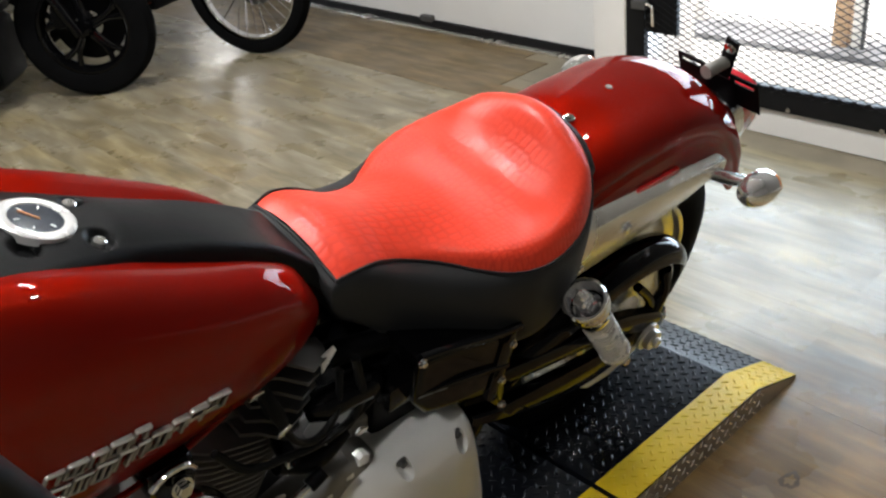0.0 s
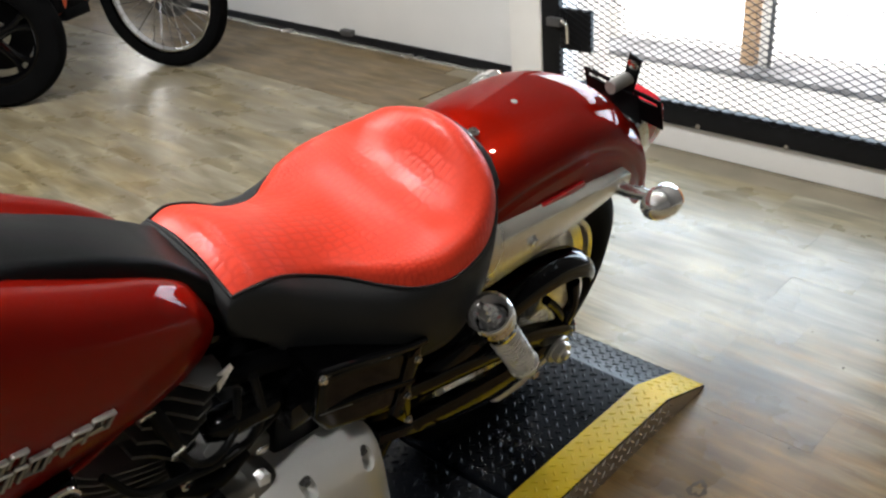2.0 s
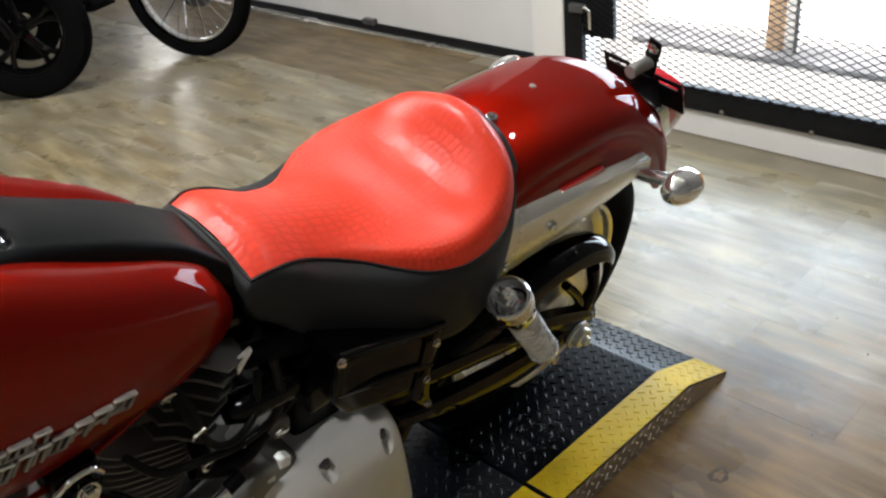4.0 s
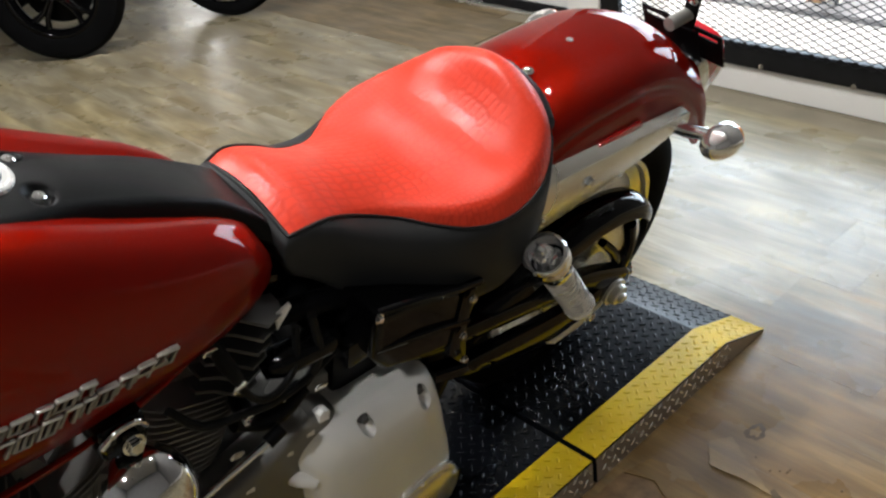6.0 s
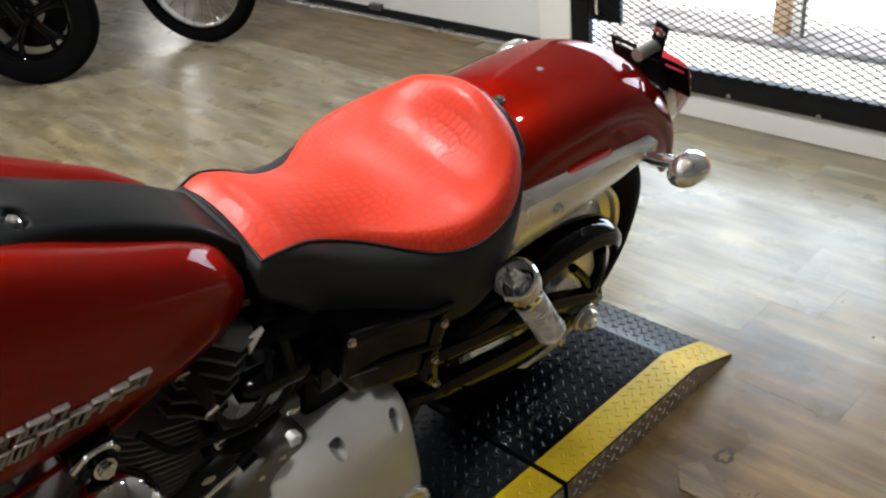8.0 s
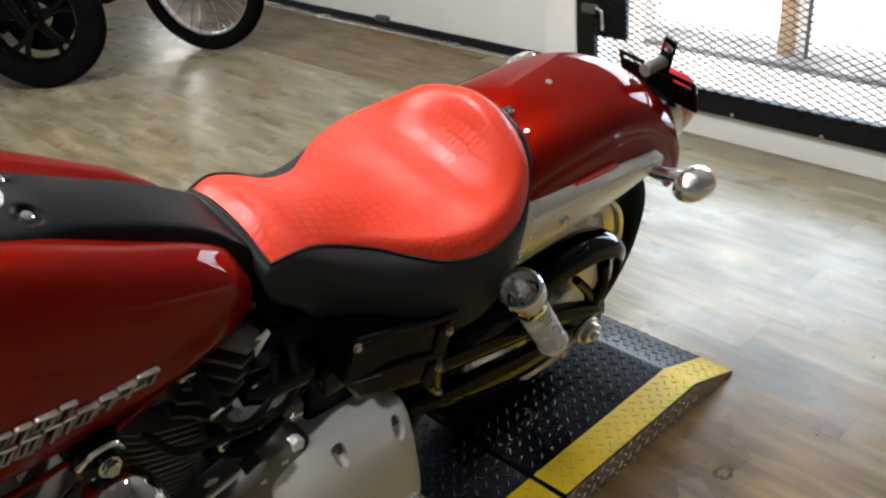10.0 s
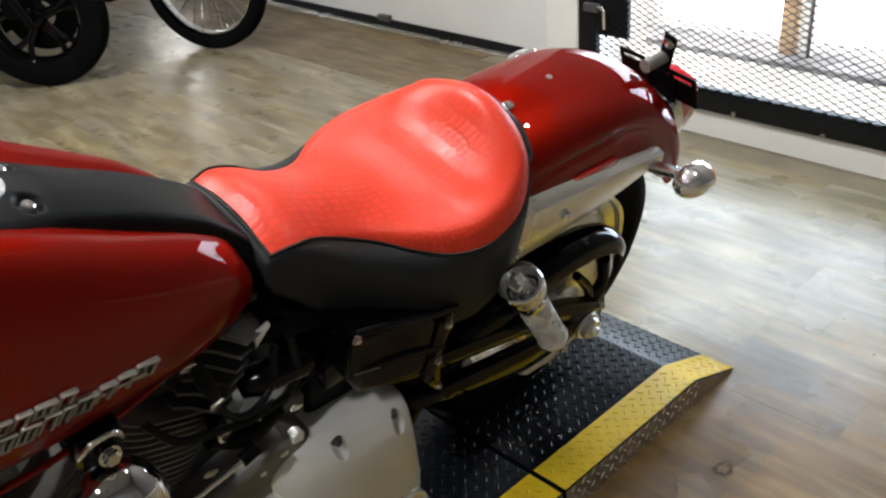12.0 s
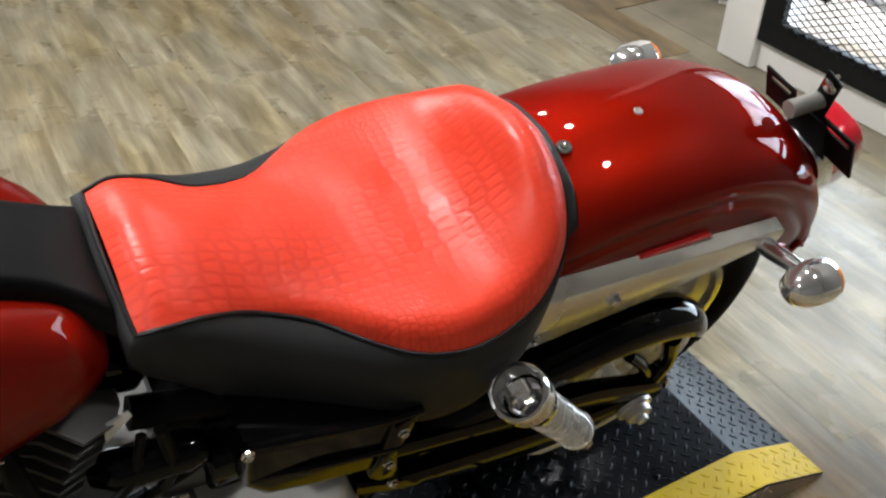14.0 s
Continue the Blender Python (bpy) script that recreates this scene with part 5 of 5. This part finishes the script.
guard = part("front_fender", mudguard(50, 132, .335, .074, .04), BLUE_PAINT, sport, "glossy blue front fender")
part("fender_lip", mudguard(34, 150, .320, .070, .10), SATIN_BLACK, guard, "black lower edge of the fender")
part("fairing", prism([(-.20, .62), (-.16, .80), (-.42, 1.0), (-.95, .95), (-.90, .50), (-.52, .34), (-.36, .42)], .02, Matrix.Translation((0, -.22, 0)) @ pose(0, 0, 0, 90), .006), GLOSS_BLACK, sport, "black side fairing")
part("fairing", prism([(-.20, .62), (-.16, .80), (-.42, 1.0), (-.95, .95), (-.90, .50), (-.52, .34), (-.36, .42)], .02, Matrix.Translation((0, .22, 0)) @ pose(0, 0, 0, 90), .006), GLOSS_BLACK, sport, "black side fairing")
part("radiator", span(-.46, -.38, -.18, .18, .40, .80, .01), SATIN_BLACK, sport)
part("engine", span(-.95, -.44, -.20, .20, .16, .60, .04, 3), SATIN_BLACK, sport)
part("belly_cowl", span(-.98, -.37, -.17, .17, .10, .40, .05, 3), SATIN_BLACK, sport)
part("exhaust_header", tube([(-.44, -.18, .42), (-.38, -.19, .30), (-.46, -.19, .13), (-.80, -.19, .12)], .022, 12, n=16), CHROME, sport)
for zz in (.44, .50, .56, .62, .68):
    part("radiator_fin", span(-.379, -.370, -.17, .17, zz, zz + .008, .001, 1), BARREL, sport)
part("horn", lathe([(0, .02), (.03, .018), (.042, .006), (.042, -.01), (0, -.012)], 24, axis_to((-.33, -.12, .60), (.6, -.7, .2))), CHROME, sport, "small chrome horn")
part("brake_hose", tube([(-.05, -.11, .42), (-.12, -.15, .55), (-.22, -.14, .70)], .006, 8, n=12), HOSE, sport)
part("rear_wheel", lathe([(.20, -.06), (.26, -.085), (.30, -.05), (.305, 0), (.30, .05), (.26, .085), (.20, .06)], 48, Matrix.Translation((-1.40, 0, .305)) @ pose(0, 0, 0, 90), closed=True), RUBBER, sport)
part("seat", span(-1.45, -.80, -.12, .12, .74, .82, .03, 3), VINYL, sport)
part("indicator", tube([(-.30, -.20, .52), (-.29, -.26, .52)], .022, 12), ORANGE, sport, "orange plastic reflector")

dirt, _, c2 = other_bike(1.130, 2.918, -65, 0.345, 0.080, "orange dirt motorcycle with a wire-spoked front wheel", True)
for s in (-1, 1):
    part("fork_leg", tube([c2 + Vector((.01, s * .075, -.01)), c2 + Vector((-.12, s * .085, .24)), c2 + Vector((-.32, s * .09, .72))], [.024, .030, .027], 14), FORK, dirt, "pale fork leg with guard")
    part("frame_tube", tube([(-.40, s * .03, .98), (-.43, s * .05, .72), (-.46, s * .07, .45), (-.52, s * .08, .28)], .012, 10, n=14), ORANGE, dirt, "orange frame tube")
    part("frame_tube", tube([(-.52, s * .08, .28), (-.64, s * .10, .27), (-.68, s * .11, .42), (-.68, s * .12, .75), (-.43, s * .06, .95)], .012, 10, n=18), ORANGE, dirt, "orange frame tube")
    part("radiator_shroud", prism([(-.44, .98), (-.40, .86), (-.56, .74), (-.72, .76), (-.75, .92)], .012, Matrix.Translation((0, s * .15, 0)) @ pose(0, 0, 0, 90), .003), ORANGE, dirt)
part("brake_caliper", span(-.075, -.02, -.078, -.045, .36, .45, .008), ORANGE, dirt)
part("engine", span(-.92, -.50, -.13, .13, .27, .52, .04, 3), SATIN_BLACK, dirt)
part("clutch_cover", lathe([(.0, .03), (.05, .03), (.065, .02), (.07, 0), (.07, -.02)], 28, axis_to((-.74, -.13, .40), (0, -1, 0))), FIN, dirt)
part("air_box", span(-1.05, -.66, -.11, .11, .54, .84, .03, 3), SATIN_BLACK, dirt)
part("swing_arm", join(span(-1.50, -.86, -.11, -.07, .31, .39, .01), span(-1.50, -.86, .07, .11, .31, .39, .01)), SATIN_BLACK, dirt)
part("radiator", span(-.52, -.44, -.19, -.06, .62, .90, .006), FIN, dirt)
part("cylinder", tube([(-.56, 0, .48), (-.53, 0, .72)], .065, 20), FIN, dirt)
part("exhaust_header", tube([(-.50, -.04, .64), (-.42, -.08, .56), (-.45, -.12, .42), (-.62, -.14, .40), (-.85, -.15, .60)], .015, 12, n=18), BARREL, dirt)
part("footpeg", span(-.98, -.92, -.26, -.12, .34, .37, .006), SATIN_BLACK, dirt)
part("skid_plate", span(-.78, -.50, -.09, .09, .235, .29, .008), SATIN_BLACK, dirt)
part("rear_wheel", lathe([(.26, -.045), (.31, -.06), (.338, -.03), (.34, 0), (.338, .03), (.31, .06), (.26, .045)], 48, Matrix.Translation((-1.48, 0, .34)) @ pose(0, 0, 0, 90), closed=True), RUBBER, dirt)
part("seat", span(-1.35, -.60, -.07, .07, .88, .94, .03, 3), VINYL, dirt)
part("brake_hose", tube([c2 + Vector((-.05, -.09, .08)), c2 + Vector((-.06, -.12, .25)), c2 + Vector((-.22, -.11, .55))], .006, 8, n=12), HOSE, dirt)

# ---------------------------------------------------------------- torn patch of the vinyl floor
GLUE = material("old_floor_glue", (0.16, 0.098, 0.048), 0.5, spec=0.2, noise_scale=40, noise_amount=0.35, bump=0.4, bump_scale=150)
STAIN = material("dark_floor_stain", (0.085, 0.058, 0.032), 0.6, spec=0.1, noise_scale=30, noise_amount=0.3)


def sheet_piece(outline, z_of, th, mat, name, label=""):
    """A thin ragged piece of floor covering; z_of gives its height at each corner."""
    ragged = []
    for k, (p, q) in enumerate(zip(outline, outline[1:] + outline[:1])):
        steps = max(2, int(math.hypot(q[0] - p[0], q[1] - p[1]) / .005))
        for j in range(steps):
            f = j / steps
            e = .0022 * math.sin(math.pi * f)
            ragged.append((p[0] + (q[0] - p[0]) * f + e * noise.noise((p[0] * 90 + f * 7, k * 3.1, 0)) * 2, p[1] + (q[1] - p[1]) * f + e * noise.noise((p[1] * 90 + f * 7, k * 5.7, 4)) * 2))
    outline = ragged
    bm = bmesh.new()
    top = [bm.verts.new((x, y, z_of(x, y) + th)) for x, y in outline]
    low = [bm.verts.new((x, y, z_of(x, y))) for x, y in outline]
    bm.faces.new(top)
    bm.faces.new(low[::-1])
    for k in range(len(top)):
        n = (k + 1) % len(top)
        bm.faces.new((low[k], low[n], top[n], top[k]))
    bmesh.ops.recalc_face_normals(bm, faces=bm.faces)
    return part(name, bm, mat, floor, label, 20)


sheet_piece([(-.30, -.345), (-.108, -.352), (-.094, -.395), (-.094, -.412), (-.108, -.436), (-.126, -.462), (-.134, -.480), (-.150, -.53), (-.30, -.56)], lambda x, y: 0.0004, 0.0004, GLUE, "bare_patch", "bare glue where the vinyl is torn away")
sheet_piece([(-.108, -.355), (-.092, -.398), (-.090, -.410), (-.104, -.434), (-.122, -.460), (-.131, -.480), (-.148, -.53), (-.120, -.55), (-.06, -.50), (-.03, -.43), (-.05, -.37)], lambda x, y: 0.0006 + max(0, (-.07 - x)) * 0.03, 0.0016, WOOD, "torn_edge", "curled torn edge of vinyl")
sheet_piece([(.004, -.462), (.055, -.425), (.092, -.452), (.050, -.515), (.009, -.579), (.010, -.514)], lambda x, y: 0.0006 + max(0, .06 - x) * 0.03, 0.0016, WOOD, "torn_flap", "lifted flap of torn vinyl")
sheet_piece([(.012, -.575), (.027, -.572), (.014, -.600), (-.003, -.616), (-.008, -.606)], lambda x, y: 0.0006, 0.0008, STAIN, "floor_crack")
ringm = []
for k in range(28):
    a = 2 * math.pi * k / 28
    w = 1 + .12 * math.sin(3 * a + 1) + .07 * math.sin(7 * a)
    ringm.append([(.131 + .024 * w * math.cos(a) * f, -.478 + .017 * w * math.sin(a) * f, 0.0007) for f in (.56 + .12 * math.sin(5 * a), 1.0)])
part("knot_ring", grid_mesh(ringm, close_u=True), STAIN, floor)
random.seed(8)
for k in range(16):
    x, y, r = random.uniform(-.1, 1.2), random.uniform(-1.0, -.36), random.uniform(.0015, .0035)
    if k < 5:
        x, y = .065 + random.uniform(-.02, .02), -.559 + random.uniform(-.015, .015)
    part("speck", lathe([(0, .0012), (r * .7, .001), (r, 0)], 7, Matrix.Translation((x, y, 0.0003)) @ Matrix.Diagonal((1.5, .8, 1, 1))), STAIN, floor)


# ---------------------------------------------------------------- floor planks, laid along y
PW, PL = 0.150, 0.92


def plank_mesh(w, ln, mat):
    bm = box(w - 0.00008, ln - 0.00008, 0.006, Matrix.Translation((0, 0, -0.003)), 0.00006, 1)
    me = bpy.data.meshes.new("plank")
    bm.to_mesh(me)
    bm.free()
    me.materials.append(mat)
    return me


random.seed(11)
full = plank_mesh(PW, PL, WOOD)
rest_v, rest_f = [], []
x = -4.0 + PW / 2
while x < 1.44:
    y = -3.5 - PL * random.random()
    while y < 7.0:
        if -1.75 < x and -1.1 < y < 4.6:
            ob = new("plank", full)
            ob.parent = floor
            ob.location = (x, y + PL / 2, 0.0)
        else:
            n = len(rest_v)
            a, b, c, d = x - PW / 2 + .0003, x + PW / 2 - .0003, max(-3.5, y + .0003), min(7.0, y + PL - .0003)
            rest_v += [(a, c, 0), (b, c, 0), (b, d, 0), (a, d, 0)]
            rest_f.append((n, n + 1, n + 2, n + 3))
        y += PL
    x += PW
me = bpy.data.meshes.new("far_planks")
me.from_pydata(rest_v, [], rest_f)
me.materials.append(WOOD)
far = tagged(new("far_planks", me), kind="stuff")
far.parent = floor
EDGE = x - PW / 2
dark = plank_mesh(PW, PL, DARK_WOOD)
while x < 1.95:
    y = 0.6 - PL * random.random() - 3 * PL
    while y < 6.6:
        if x < X_DOOR - .02 and (x < 1.47 or y > 1.0):
            ob = new("plank", dark)
            ob.parent = border
            ob.location = (x, y + PL / 2, 0.0005)
        y += PL
    x += PW
x, y = EDGE - PW / 2, 1.12
while y < 4.4:
    ob = new("plank", dark)
    ob.parent = border
    ob.location = (x, y + PL / 2, 0.0012)
    y += PL
